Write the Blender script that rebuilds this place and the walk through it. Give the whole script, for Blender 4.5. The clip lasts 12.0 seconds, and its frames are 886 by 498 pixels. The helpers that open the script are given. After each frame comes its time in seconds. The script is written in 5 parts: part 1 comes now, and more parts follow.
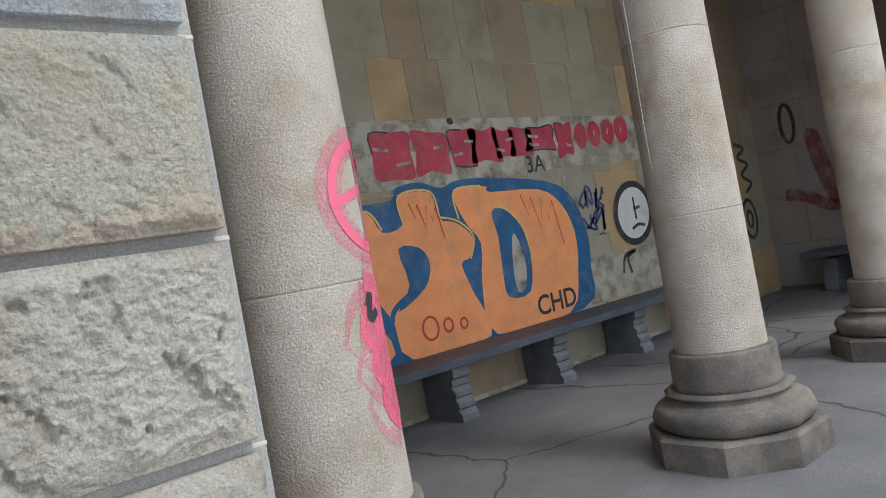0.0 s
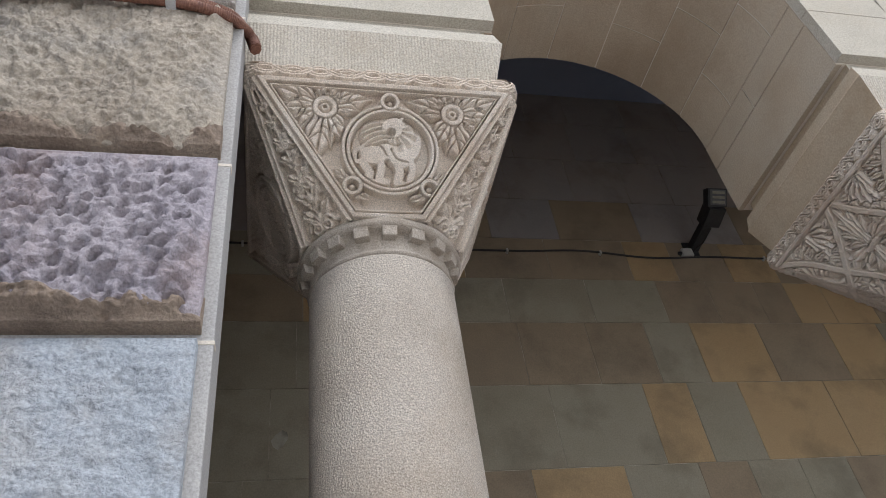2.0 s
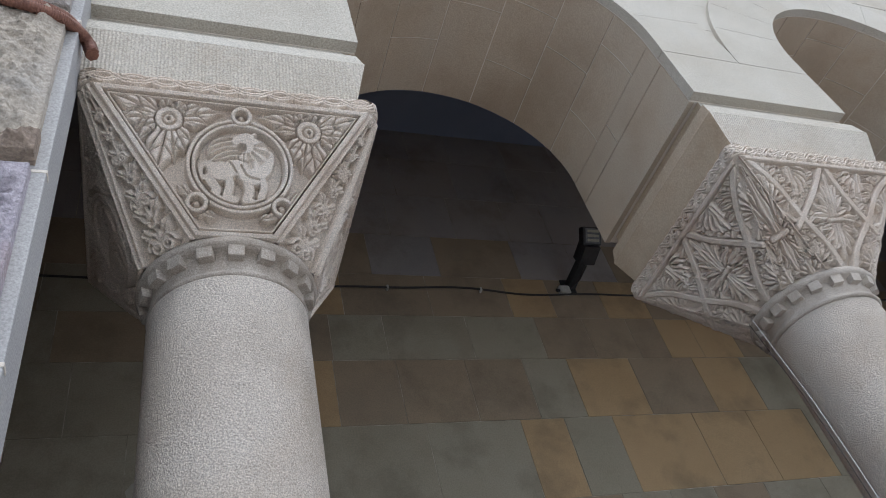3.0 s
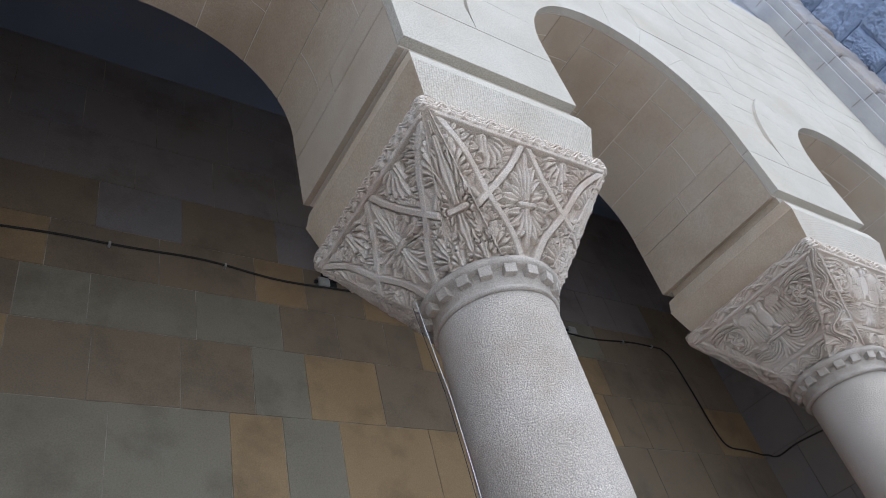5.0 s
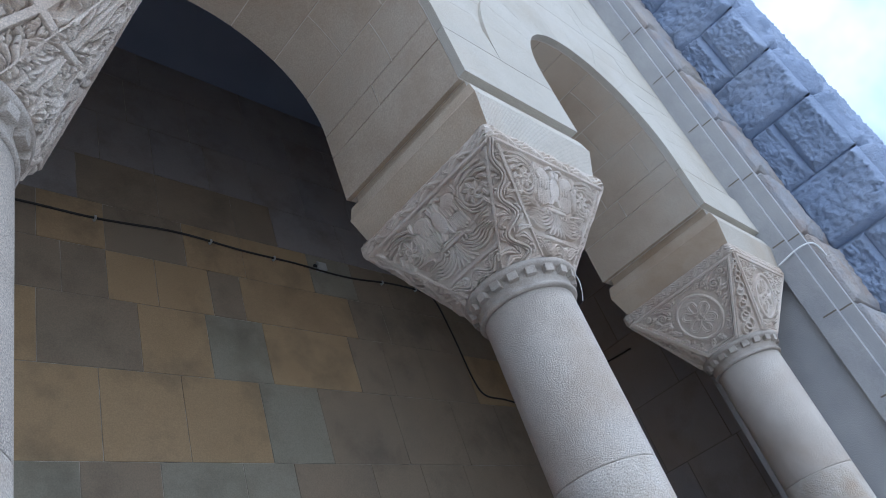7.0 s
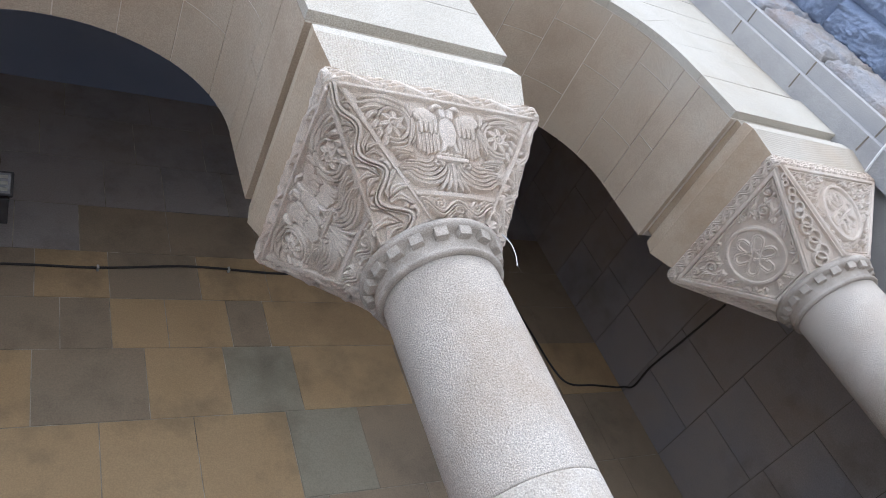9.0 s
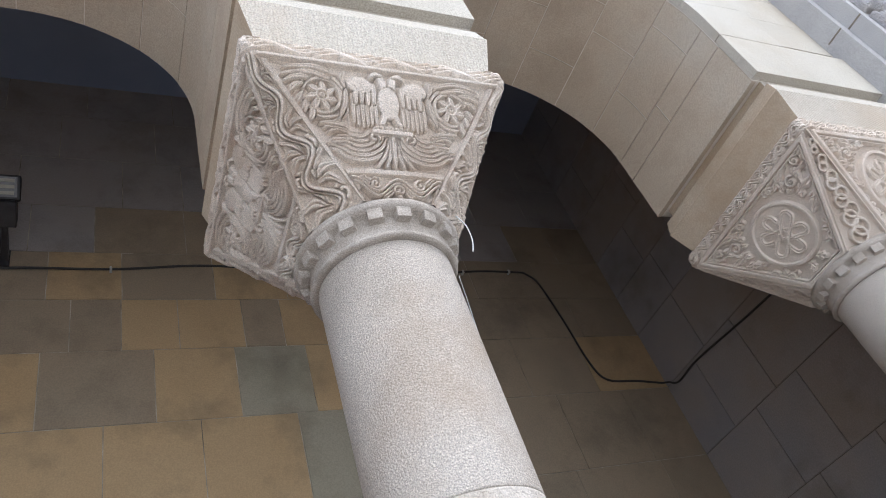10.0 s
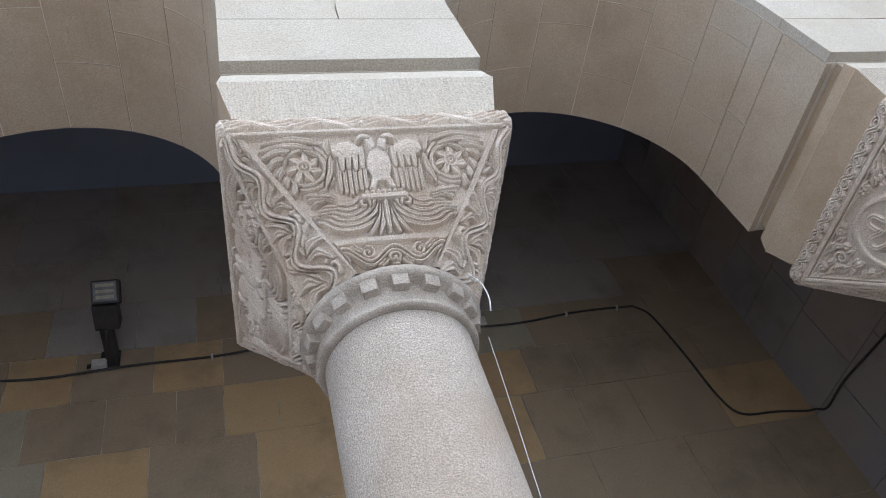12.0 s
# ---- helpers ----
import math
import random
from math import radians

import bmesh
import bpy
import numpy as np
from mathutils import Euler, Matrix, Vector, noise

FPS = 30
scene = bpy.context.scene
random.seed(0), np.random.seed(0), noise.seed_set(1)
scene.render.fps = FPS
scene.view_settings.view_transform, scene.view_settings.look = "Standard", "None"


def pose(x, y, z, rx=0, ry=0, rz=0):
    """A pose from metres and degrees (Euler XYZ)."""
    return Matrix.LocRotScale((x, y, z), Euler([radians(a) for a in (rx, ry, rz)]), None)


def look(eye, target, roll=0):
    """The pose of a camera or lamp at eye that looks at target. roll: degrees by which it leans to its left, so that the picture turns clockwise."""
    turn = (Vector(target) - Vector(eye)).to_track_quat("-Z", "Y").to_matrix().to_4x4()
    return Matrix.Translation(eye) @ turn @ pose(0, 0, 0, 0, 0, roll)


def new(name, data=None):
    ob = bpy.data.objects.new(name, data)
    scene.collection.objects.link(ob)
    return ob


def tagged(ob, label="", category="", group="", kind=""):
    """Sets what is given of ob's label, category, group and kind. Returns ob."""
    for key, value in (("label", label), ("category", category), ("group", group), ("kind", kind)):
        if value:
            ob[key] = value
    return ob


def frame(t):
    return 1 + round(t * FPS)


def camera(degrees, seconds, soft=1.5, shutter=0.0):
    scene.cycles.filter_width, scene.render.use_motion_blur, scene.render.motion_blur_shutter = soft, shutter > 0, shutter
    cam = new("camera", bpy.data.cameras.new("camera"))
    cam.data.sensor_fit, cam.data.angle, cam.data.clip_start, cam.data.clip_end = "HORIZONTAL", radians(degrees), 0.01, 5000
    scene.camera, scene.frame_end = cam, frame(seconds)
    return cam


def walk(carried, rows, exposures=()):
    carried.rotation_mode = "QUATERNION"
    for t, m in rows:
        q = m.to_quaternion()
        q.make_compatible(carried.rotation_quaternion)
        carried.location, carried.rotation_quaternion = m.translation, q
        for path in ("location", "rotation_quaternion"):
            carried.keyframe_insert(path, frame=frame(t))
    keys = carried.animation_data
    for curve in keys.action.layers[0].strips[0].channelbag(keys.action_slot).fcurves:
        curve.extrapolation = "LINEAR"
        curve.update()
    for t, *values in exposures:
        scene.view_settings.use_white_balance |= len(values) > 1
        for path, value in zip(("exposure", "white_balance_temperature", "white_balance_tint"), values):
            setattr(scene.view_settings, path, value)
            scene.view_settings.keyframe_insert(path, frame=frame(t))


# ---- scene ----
cam = camera(62.0, 12.0, 0.5)
PATH = [
    (0, (0.149, 0.002, 1.33), (1.42, 1.547, 1.338), -10.4),
    (0.5, (0.466, 0.055, 1.435), (1.481, 1.718, 1.887), -9.9),
    (1, (0.692, 0.238, 1.546), (1.474, 1.82, 2.488), -10.8),
    (1.5, (0.846, 0.289, 1.557), (1.494, 1.796, 2.701), -10.9),
    (2, (1.03, 0.29, 1.588), (1.454, 1.753, 2.883), -9.2),
    (2.5, (1.085, 0.332, 1.588), (1.507, 1.742, 2.943), -10.7),
    (3, (1.173, 0.38, 1.579), (1.869, 1.696, 2.914), -16.7),
    (3.5, (1.368, 0.386, 1.575), (2.187, 1.64, 2.9), -16.5),
    (3.7, (1.475, 0.39, 1.579), (2.304, 1.639, 2.903), -14.3),
    (5.3, (2.329, 0.675, 1.586), (3.411, 1.782, 2.853), -18.3),
    (5.5, (2.451, 0.708, 1.58), (3.563, 1.807, 2.827), -18.8),
    (6, (2.852, 0.767, 1.555), (4.189, 1.705, 2.711), -23.4),
    (6.5, (3.213, 0.696, 1.524), (4.576, 1.638, 2.644), -21.9),
    (7, (3.584, 0.694, 1.538), (4.956, 1.641, 2.643), -22.1),
    (7.2, (3.742, 0.669, 1.552), (5.094, 1.637, 2.663), -22.6),
    (8.8, (4.767, 0.573, 1.539), (5.827, 1.74, 2.769), -23.8),
    (9, (4.921, 0.542, 1.556), (5.958, 1.728, 2.788), -24.5),
    (9.5, (5.215, 0.548, 1.552), (6.234, 1.747, 2.787), -25.4),
    (10, (5.455, 0.594, 1.589), (6.318, 1.861, 2.874), -21.9),
    (10.5, (5.661, 0.537, 1.65), (6.146, 1.887, 3.044), -12.7),
    (11, (5.788, 0.526, 1.66), (6.362, 1.77, 3.117), -19.2),
    (11.5, (5.852, 0.609, 1.657), (6.47, 1.834, 3.111), -21.7),
    (12, (5.914, 0.609, 1.677), (6.431, 1.871, 3.14), -21.5),
]
EXPOSURES = [(0.0, 0.6, 6050, 7), (1.0, 0.65, 6350, 11), (2.5, 0.57, 5830, 10), (3.5, 0.50, 5500, 9), (5.5, 0.84, 5380, 10), (6.5, 0.70, 5090, 8), (7.2, 0.62, 5000, 8), (9.0, 1.22, 5460, 11), (10.0, 1.15, 5680, 11), (10.5, 1.08, 5720, 12), (12.0, 0.96, 5580, 10)]
walk(cam, [(t, look(eye, target, roll)) for t, eye, target, roll in PATH], EXPOSURES)

# ---- light ----
SUN_ELEV, SUN_AZ = 61.0, 12.0  # azimuth: degrees from straight in front of the arcade towards +x
world = bpy.data.worlds.new("world")
scene.world = world
world.use_nodes = True
wn = world.node_tree.nodes
sky = wn.new("ShaderNodeTexSky")
sky.sky_type, sky.sun_disc = "NISHITA", False
sky.sun_elevation, sky.sun_rotation = radians(SUN_ELEV), radians(180 - SUN_AZ)
sky.air_density, sky.dust_density, sky.ozone_density = 1.0, 2.5, 1.0
# broken bright cloud all over the sky
wl = world.node_tree.links
coord, clouds, cover, blend = wn.new("ShaderNodeTexCoord"), wn.new("ShaderNodeTexNoise"), wn.new("ShaderNodeMapRange"), wn.new("ShaderNodeMix")
clouds.inputs["Scale"].default_value, clouds.inputs["Detail"].default_value = 3.2, 5.0
cover.inputs["From Min"].default_value, cover.inputs["From Max"].default_value = 0.36, 0.56
cover.inputs["To Min"].default_value, cover.inputs["To Max"].default_value = 0.12, 0.95
blend.data_type = "RGBA"
blend.inputs[7].default_value = (7.6, 7.6, 7.7, 1)
wl.new(coord.outputs["Generated"], clouds.inputs["Vector"])
wl.new(clouds.outputs["Fac"], cover.inputs["Value"])
wl.new(cover.outputs[0], blend.inputs[0])
wl.new(sky.outputs[0], blend.inputs[6])
wl.new(blend.outputs[2], wn["Background"].inputs[0])
wn["Background"].inputs[1].default_value = 0.14
sun_data = bpy.data.lights.new("sun", "SUN")
sun_data.energy, sun_data.angle, sun_data.color = 0.9, radians(12), (1.0, 0.96, 0.9)
sun = new("sun", sun_data)
e, a = radians(SUN_ELEV), radians(SUN_AZ)
sun.matrix_world = look((0, 0, 0), (-math.cos(e) * math.sin(a), math.cos(e) * math.cos(a), -math.sin(e)))

# ---- plan ----
G = -0.04                       # floor and ground level
COLX = [1.345, 3.853, 6.338, 8.857]
MID = [(a0 + b0) / 2 for a0, b0 in zip(COLX, COLX[1:])]
CY = 2.27                       # row of columns
YF, YB = 1.79, 2.745            # faces of the arcade wall
WALL_Y = 5.08                   # back wall of the loggia
XL, XR = -0.05, 10.25            # end walls of the loggia
ARCH_R, ARCH_Z, SPRING = 0.785, 4.57, 4.088
RING_Z, SPRINGER_TOP = 4.47, 4.44
CEIL = 8.2


# ---- materials ----
def material(name, colours, scale=3.0, rough=0.85, bump=0.3, grain=180.0, grain_amount=0.12, by_object=0.0, island=0.0,
             bump_scale=60.0, stain=None, stain_scale=1.2, stain_amount=0.5, distance=0.004):
    m = bpy.data.materials.new(name)
    m.use_nodes = True
    nt = m.node_tree
    n, l = nt.nodes, nt.links
    b = n["Principled BSDF"]
    b.inputs["Roughness"].default_value = rough
    geo = n.new("ShaderNodeNewGeometry")
    pos = geo.outputs["Position"]
    t1 = n.new("ShaderNodeTexNoise")
    t1.inputs["Scale"].default_value, t1.inputs["Detail"].default_value, t1.inputs["Roughness"].default_value = scale, 6.0, 0.6
    l.new(pos, t1.inputs["Vector"])
    fac = t1.outputs["Fac"]
    if by_object or island:
        src = n.new("ShaderNodeObjectInfo").outputs["Random"] if by_object else geo.outputs["Random Per Island"]
        k = by_object or island
        mix = n.new("ShaderNodeMapRange")
        mix.inputs["From Min"].default_value, mix.inputs["From Max"].default_value = 0.32, 0.68
        l.new(fac, mix.inputs["Value"])
        ma = n.new("ShaderNodeMath")
        ma.operation = "MULTIPLY"
        ma.inputs[1].default_value = 1 - k
        l.new(mix.outputs[0], ma.inputs[0])
        mb = n.new("ShaderNodeMath")
        mb.operation = "MULTIPLY_ADD"
        mb.inputs[1].default_value = k
        l.new(src, mb.inputs[0])
        l.new(ma.outputs[0], mb.inputs[2])
        fac = mb.outputs[0]
        lo, hi = 0.0, 1.0
    else:
        lo, hi = 0.3, 0.7
    ramp = n.new("ShaderNodeValToRGB")
    el = ramp.color_ramp.elements
    while len(el) < len(colours):
        el.new(0.5)
    for i, c in enumerate(colours):
        el[i].position = lo + (hi - lo) * i / max(1, len(colours) - 1)
        el[i].color = (*c, 1)
    l.new(fac, ramp.inputs[0])
    col = ramp.outputs[0]
    g = n.new("ShaderNodeTexNoise")
    g.inputs["Scale"].default_value, g.inputs["Detail"].default_value = grain, 3.0
    l.new(pos, g.inputs["Vector"])
    mr = n.new("ShaderNodeMapRange")
    mr.inputs["From Min"].default_value, mr.inputs["From Max"].default_value = 0.3, 0.7
    mr.inputs["To Min"].default_value, mr.inputs["To Max"].default_value = 1 - grain_amount, 1 + grain_amount
    l.new(g.outputs["Fac"], mr.inputs["Value"])
    mul = n.new("ShaderNodeVectorMath")
    mul.operation = "SCALE"
    l.new(col, mul.inputs[0])
    l.new(mr.outputs[0], mul.inputs["Scale"])
    col = mul.outputs[0]
    if stain:
        sn = n.new("ShaderNodeTexNoise")
        sn.inputs["Scale"].default_value, sn.inputs["Detail"].default_value, sn.inputs["Roughness"].default_value = stain_scale, 7.0, 0.65
        off = n.new("ShaderNodeVectorMath")
        off.inputs[1].default_value = (3.7, 8.1, 1.9)
        l.new(pos, off.inputs[0])
        l.new(off.outputs[0], sn.inputs["Vector"])
        sr = n.new("ShaderNodeMapRange")
        sr.inputs["From Min"].default_value, sr.inputs["From Max"].default_value = 0.5, 0.72
        sr.inputs["To Max"].default_value = stain_amount
        l.new(sn.outputs["Fac"], sr.inputs["Value"])
        mx = n.new("ShaderNodeMix")
        mx.data_type = "RGBA"
        mx.inputs[7].default_value = (*stain, 1)
        l.new(sr.outputs[0], mx.inputs[0])
        l.new(col, mx.inputs[6])
        col = mx.outputs[2]
    l.new(col, b.inputs["Base Color"])
    bn = n.new("ShaderNodeTexNoise")
    bn.inputs["Scale"].default_value, bn.inputs["Detail"].default_value, bn.inputs["Roughness"].default_value = bump_scale, 5.0, 0.65
    l.new(pos, bn.inputs["Vector"])
    bp = n.new("ShaderNodeBump")
    bp.inputs["Strength"].default_value, bp.inputs["Distance"].default_value = bump, distance
    l.new(bn.outputs["Fac"], bp.inputs["Height"])
    l.new(bp.outputs[0], b.inputs["Normal"])
    return m


M_SHAFT = material("bush_hammered_stone", [(0.44, 0.385, 0.315), (0.54, 0.48, 0.405), (0.60, 0.545, 0.47)], 2.2, 0.92, 1.0, 230, 0.33, bump_scale=160, distance=0.013, stain=(0.40, 0.30, 0.20), stain_scale=1.6, stain_amount=0.55)
M_SHAFT_LOW = material("stained_bush_hammered_stone", [(0.38, 0.33, 0.255), (0.50, 0.45, 0.38), (0.59, 0.545, 0.48)], 3.0, 0.92, 0.9, 200, 0.24, bump_scale=90, distance=0.012, stain=(0.33, 0.235, 0.145), stain_scale=2.4, stain_amount=0.75)
M_CARVED = material("carved_limestone", [(0.55, 0.465, 0.375), (0.645, 0.56, 0.465), (0.69, 0.62, 0.535)], 5, 0.92, 1.0, 230, 0.27, bump_scale=140, stain=(0.42, 0.29, 0.195), stain_scale=2.4, stain_amount=0.55, distance=0.006)
# necking ring and dentils: a darker tone than the carved stone
M_NECK = material("dark_ring_stone", [(0.31, 0.27, 0.22), (0.42, 0.37, 0.31), (0.50, 0.45, 0.385)], 7, 0.92, 1.0, 220, 0.28, bump_scale=140, stain=(0.25, 0.19, 0.13), stain_scale=3.2, stain_amount=0.6, distance=0.006)
M_ASHLAR = material("cream_ashlar", [(0.385, 0.35, 0.285), (0.44, 0.405, 0.335), (0.475, 0.445, 0.38)], 1.6, 0.88, 0.8, 150, 0.22, bump_scale=110, stain=(0.36, 0.29, 0.20), stain_scale=1.4, stain_amount=0.4, by_object=0.25, distance=0.006)
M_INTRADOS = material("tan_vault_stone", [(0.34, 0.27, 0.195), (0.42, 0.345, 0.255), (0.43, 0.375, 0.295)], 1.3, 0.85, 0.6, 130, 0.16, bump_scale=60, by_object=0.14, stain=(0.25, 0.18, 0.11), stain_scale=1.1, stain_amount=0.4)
M_MORTAR = material("pale_mortar", [(0.55, 0.50, 0.42), (0.62, 0.57, 0.49)], 6, 0.95, 0.4)
M_DARKJOINT = material("dark_joint", [(0.12, 0.10, 0.08), (0.2, 0.17, 0.13)], 8, 0.95, 0.4)
TILE_ARGS = dict(scale=1.6, rough=0.8, bump=0.3, grain=90, grain_amount=0.1, by_object=0.45, bump_scale=40, stain=(0.11, 0.09, 0.065), stain_scale=1.6, stain_amount=0.5)
M_TILE_G = material("grey_green_sandstone", [(0.315, 0.285, 0.205), (0.35, 0.315, 0.235), (0.28, 0.245, 0.175)], **TILE_ARGS)
M_TILE_O = material("ochre_sandstone", [(0.43, 0.30, 0.155), (0.47, 0.335, 0.18), (0.36, 0.25, 0.135)], **TILE_ARGS)
M_TILE_B = material("brown_sandstone", [(0.30, 0.24, 0.165), (0.335, 0.26, 0.175), (0.26, 0.21, 0.15)], **TILE_ARGS)
# soot on the high slabs, greyed and lifted to paint in lens haze
M_TILE_S = material("hazy_sooty_sandstone", [(0.29, 0.275, 0.27), (0.345, 0.31, 0.285), (0.33, 0.28, 0.235)], **TILE_ARGS)
# east end slabs: soot tone lightened, lens haze over the shade included
M_TILE_D = material("haze_lifted_soot_sandstone", [(0.25, 0.245, 0.26), (0.31, 0.275, 0.255), (0.30, 0.245, 0.20)], **TILE_ARGS)
M_SLABJOINT = material("dull_mortar", [(0.16, 0.135, 0.10), (0.58, 0.52, 0.41)], 5, 0.95, 0.4)
M_BASE = material("dirty_base_stone", [(0.075, 0.07, 0.065), (0.14, 0.125, 0.11), (0.24, 0.215, 0.185)], 3.0, 0.9, 0.8, 120, 0.25, bump_scale=50, stain=(0.34, 0.28, 0.21), stain_scale=2.5, stain_amount=0.5)
M_ROCK = material("rock_faced_stone", [(0.30, 0.265, 0.22), (0.30, 0.30, 0.31), (0.36, 0.325, 0.29), (0.26, 0.28, 0.315)], 1.7, 0.92, 1.0, 120, 0.2, bump_scale=48, stain=(0.26, 0.155, 0.09), stain_scale=2.2, stain_amount=0.6, by_object=0.4, distance=0.02)
# facade stone tinted blue to carry the shade and lens flare on it
M_ROCK_BLUE = material("haze_blue_rock_faced_stone", [(0.23, 0.28, 0.38), (0.29, 0.345, 0.46), (0.34, 0.38, 0.46)], 1.4, 0.92, 1.0, 120, 0.16, bump_scale=40, by_object=0.4, distance=0.02)
ROCK_ARGS = dict(scale=2.2, rough=0.92, bump=1.0, grain=120, grain_amount=0.22, bump_scale=48, stain_scale=2.6, stain_amount=0.55, by_object=0.25, distance=0.02)
M_ROCK_TAN = material("tan_rock_faced_stone", [(0.36, 0.31, 0.25), (0.43, 0.375, 0.30), (0.36, 0.34, 0.31)], stain=(0.25, 0.18, 0.12), **ROCK_ARGS)
M_ROCK_COOL = material("cool_grey_rock_faced_stone", [(0.31, 0.35, 0.385), (0.38, 0.41, 0.44), (0.43, 0.42, 0.40)], stain=(0.33, 0.27, 0.20), **ROCK_ARGS)
M_ROCK_PINK = material("mauve_rock_faced_stone", [(0.34, 0.31, 0.34), (0.42, 0.38, 0.40), (0.37, 0.36, 0.42)], stain=(0.32, 0.21, 0.17), **ROCK_ARGS)
M_ROCK_PALE = material("pale_rock_faced_stone", [(0.38, 0.365, 0.315), (0.46, 0.44, 0.385), (0.42, 0.395, 0.34)], stain=(0.34, 0.27, 0.19), **ROCK_ARGS)
M_ROCK_GREEN = material("smooth_greenish_stone", [(0.36, 0.36, 0.305), (0.41, 0.385, 0.31), (0.345, 0.36, 0.355)], stain=(0.34, 0.29, 0.20), **ROCK_ARGS)
M_LIP = material("rust_brown_stone_edge", [(0.16, 0.12, 0.09), (0.26, 0.20, 0.15), (0.36, 0.29, 0.22)], 6, 0.92, 1.0, 120, 0.2, bump_scale=60, distance=0.015)
M_MARGIN = material("smooth_grey_margin", [(0.30, 0.295, 0.29), (0.36, 0.35, 0.335), (0.40, 0.39, 0.37)], 2.5, 0.9, 0.8, 170, 0.18, bump_scale=90)
M_FLOOR = material("worn_grey_paving", [(0.12, 0.12, 0.125), (0.16, 0.16, 0.165), (0.20, 0.195, 0.195)], 1.1, 0.75, 0.6, 70, 0.15, bump_scale=30, stain=(0.08, 0.08, 0.08), stain_scale=1.5, stain_amount=0.4)
# paler than likely paving, so that it reflects light up into the loggia
M_GROUND = material("pale_bounce_pavement", [(0.58, 0.555, 0.52), (0.66, 0.635, 0.60)], 0.8, 0.9, 0.4, 60, 0.12)
M_BENCH = material("dark_bench_stone", [(0.05, 0.06, 0.08), (0.09, 0.105, 0.13)], 4, 0.6, 0.4)
M_BENCHLEG = material("grey_bench_leg", [(0.10, 0.105, 0.115), (0.19, 0.2, 0.215)], 4, 0.7, 0.4)
# ceiling plaster: blue lens haze over the dark vault, painted as its colour
M_PLASTER = material("haze_blue_plaster", [(0.21, 0.24, 0.32), (0.27, 0.30, 0.38)], 1.0, 0.9, 0.3)
M_CABLE = material("black_cable", [(0.025, 0.023, 0.022), (0.05, 0.045, 0.04)], 20, 0.6, 0.1)




def add_lines(m, scale, strength, distance, axis="X"):
    """Fine tooling lines in the relief, on top of the grain."""
    n, l = m.node_tree.nodes, m.node_tree.links
    geo, wv, bp = n.new("ShaderNodeNewGeometry"), n.new("ShaderNodeTexWave"), n.new("ShaderNodeBump")
    wv.bands_direction = axis
    wv.inputs["Scale"].default_value, wv.inputs["Distortion"].default_value, wv.inputs["Detail"].default_value, wv.inputs["Detail Scale"].default_value = scale, 2.5, 3.0, 2.0
    bp.inputs["Strength"].default_value, bp.inputs["Distance"].default_value = strength, distance
    l.new(geo.outputs["Position"], wv.inputs["Vector"])
    l.new(wv.outputs["Fac"], bp.inputs["Height"])
    old = [x for x in n if x.type == "BUMP" and x != bp][0]
    l.new(old.outputs[0], bp.inputs["Normal"])
    l.new(bp.outputs[0], n["Principled BSDF"].inputs["Normal"])


def add_cracks(m, scale, colour):
    """Dark broken cracks across a floor."""
    n, l = m.node_tree.nodes, m.node_tree.links
    b = n["Principled BSDF"]
    geo, ns, mixv, vo, mr, mx = n.new("ShaderNodeNewGeometry"), n.new("ShaderNodeTexNoise"), n.new("ShaderNodeVectorMath"), n.new("ShaderNodeTexVoronoi"), n.new("ShaderNodeMapRange"), n.new("ShaderNodeMix")
    ns.inputs["Scale"].default_value, ns.inputs["Detail"].default_value = 2.5, 5
    mixv.operation = "MULTIPLY_ADD"
    mixv.inputs[1].default_value = (0.35, 0.35, 0.0)
    vo.feature = "DISTANCE_TO_EDGE"
    vo.inputs["Scale"].default_value = scale
    mr.inputs["From Min"].default_value, mr.inputs["From Max"].default_value = 0.003, 0.008
    mr.inputs["To Min"].default_value, mr.inputs["To Max"].default_value = 0.75, 0.0
    mx.data_type = "RGBA"
    mx.inputs[7].default_value = (*colour, 1)
    l.new(geo.outputs["Position"], ns.inputs["Vector"])
    l.new(ns.outputs["Color"], mixv.inputs[0])
    l.new(geo.outputs["Position"], mixv.inputs[2])
    l.new(mixv.outputs[0], vo.inputs["Vector"])
    l.new(vo.outputs["Distance"], mr.inputs["Value"])
    l.new(mr.outputs[0], mx.inputs[0])
    l.new(b.inputs["Base Color"].links[0].from_socket, mx.inputs[6])
    l.new(mx.outputs[2], b.inputs["Base Color"])


add_cracks(M_FLOOR, 0.5, (0.025, 0.025, 0.025))
M_TOOLED = material("tooled_impost_stone", [(0.39, 0.345, 0.275), (0.46, 0.415, 0.34), (0.50, 0.46, 0.39)], 2.0, 0.88, 0.8, 160, 0.28, bump_scale=90, stain=(0.40, 0.29, 0.18), stain_scale=0.9, stain_amount=0.55)
add_lines(M_TOOLED, 27.0, 0.55, 0.004)
# impost stone with side shade and warm bounce put into the colour
M_IMPOST_SIDE = material("shaded_tan_impost_side", [(0.36, 0.28, 0.19), (0.45, 0.37, 0.27), (0.40, 0.31, 0.21)], 1.5, 0.88, 0.5, 130, 0.14, bump_scale=70, stain=(0.30, 0.20, 0.11), stain_scale=1.6, stain_amount=0.5)

# ---- building helpers ----
def part(name, bm, mat, parent=None, label=""):
    me = bpy.data.meshes.new(name)
    bm.normal_update()
    bm.to_mesh(me)
    bm.free()
    ob = new(name, me)
    if mat:
        me.materials.append(mat)
    if parent:
        ob.parent = parent
    if label:
        ob["label"] = label
    return ob


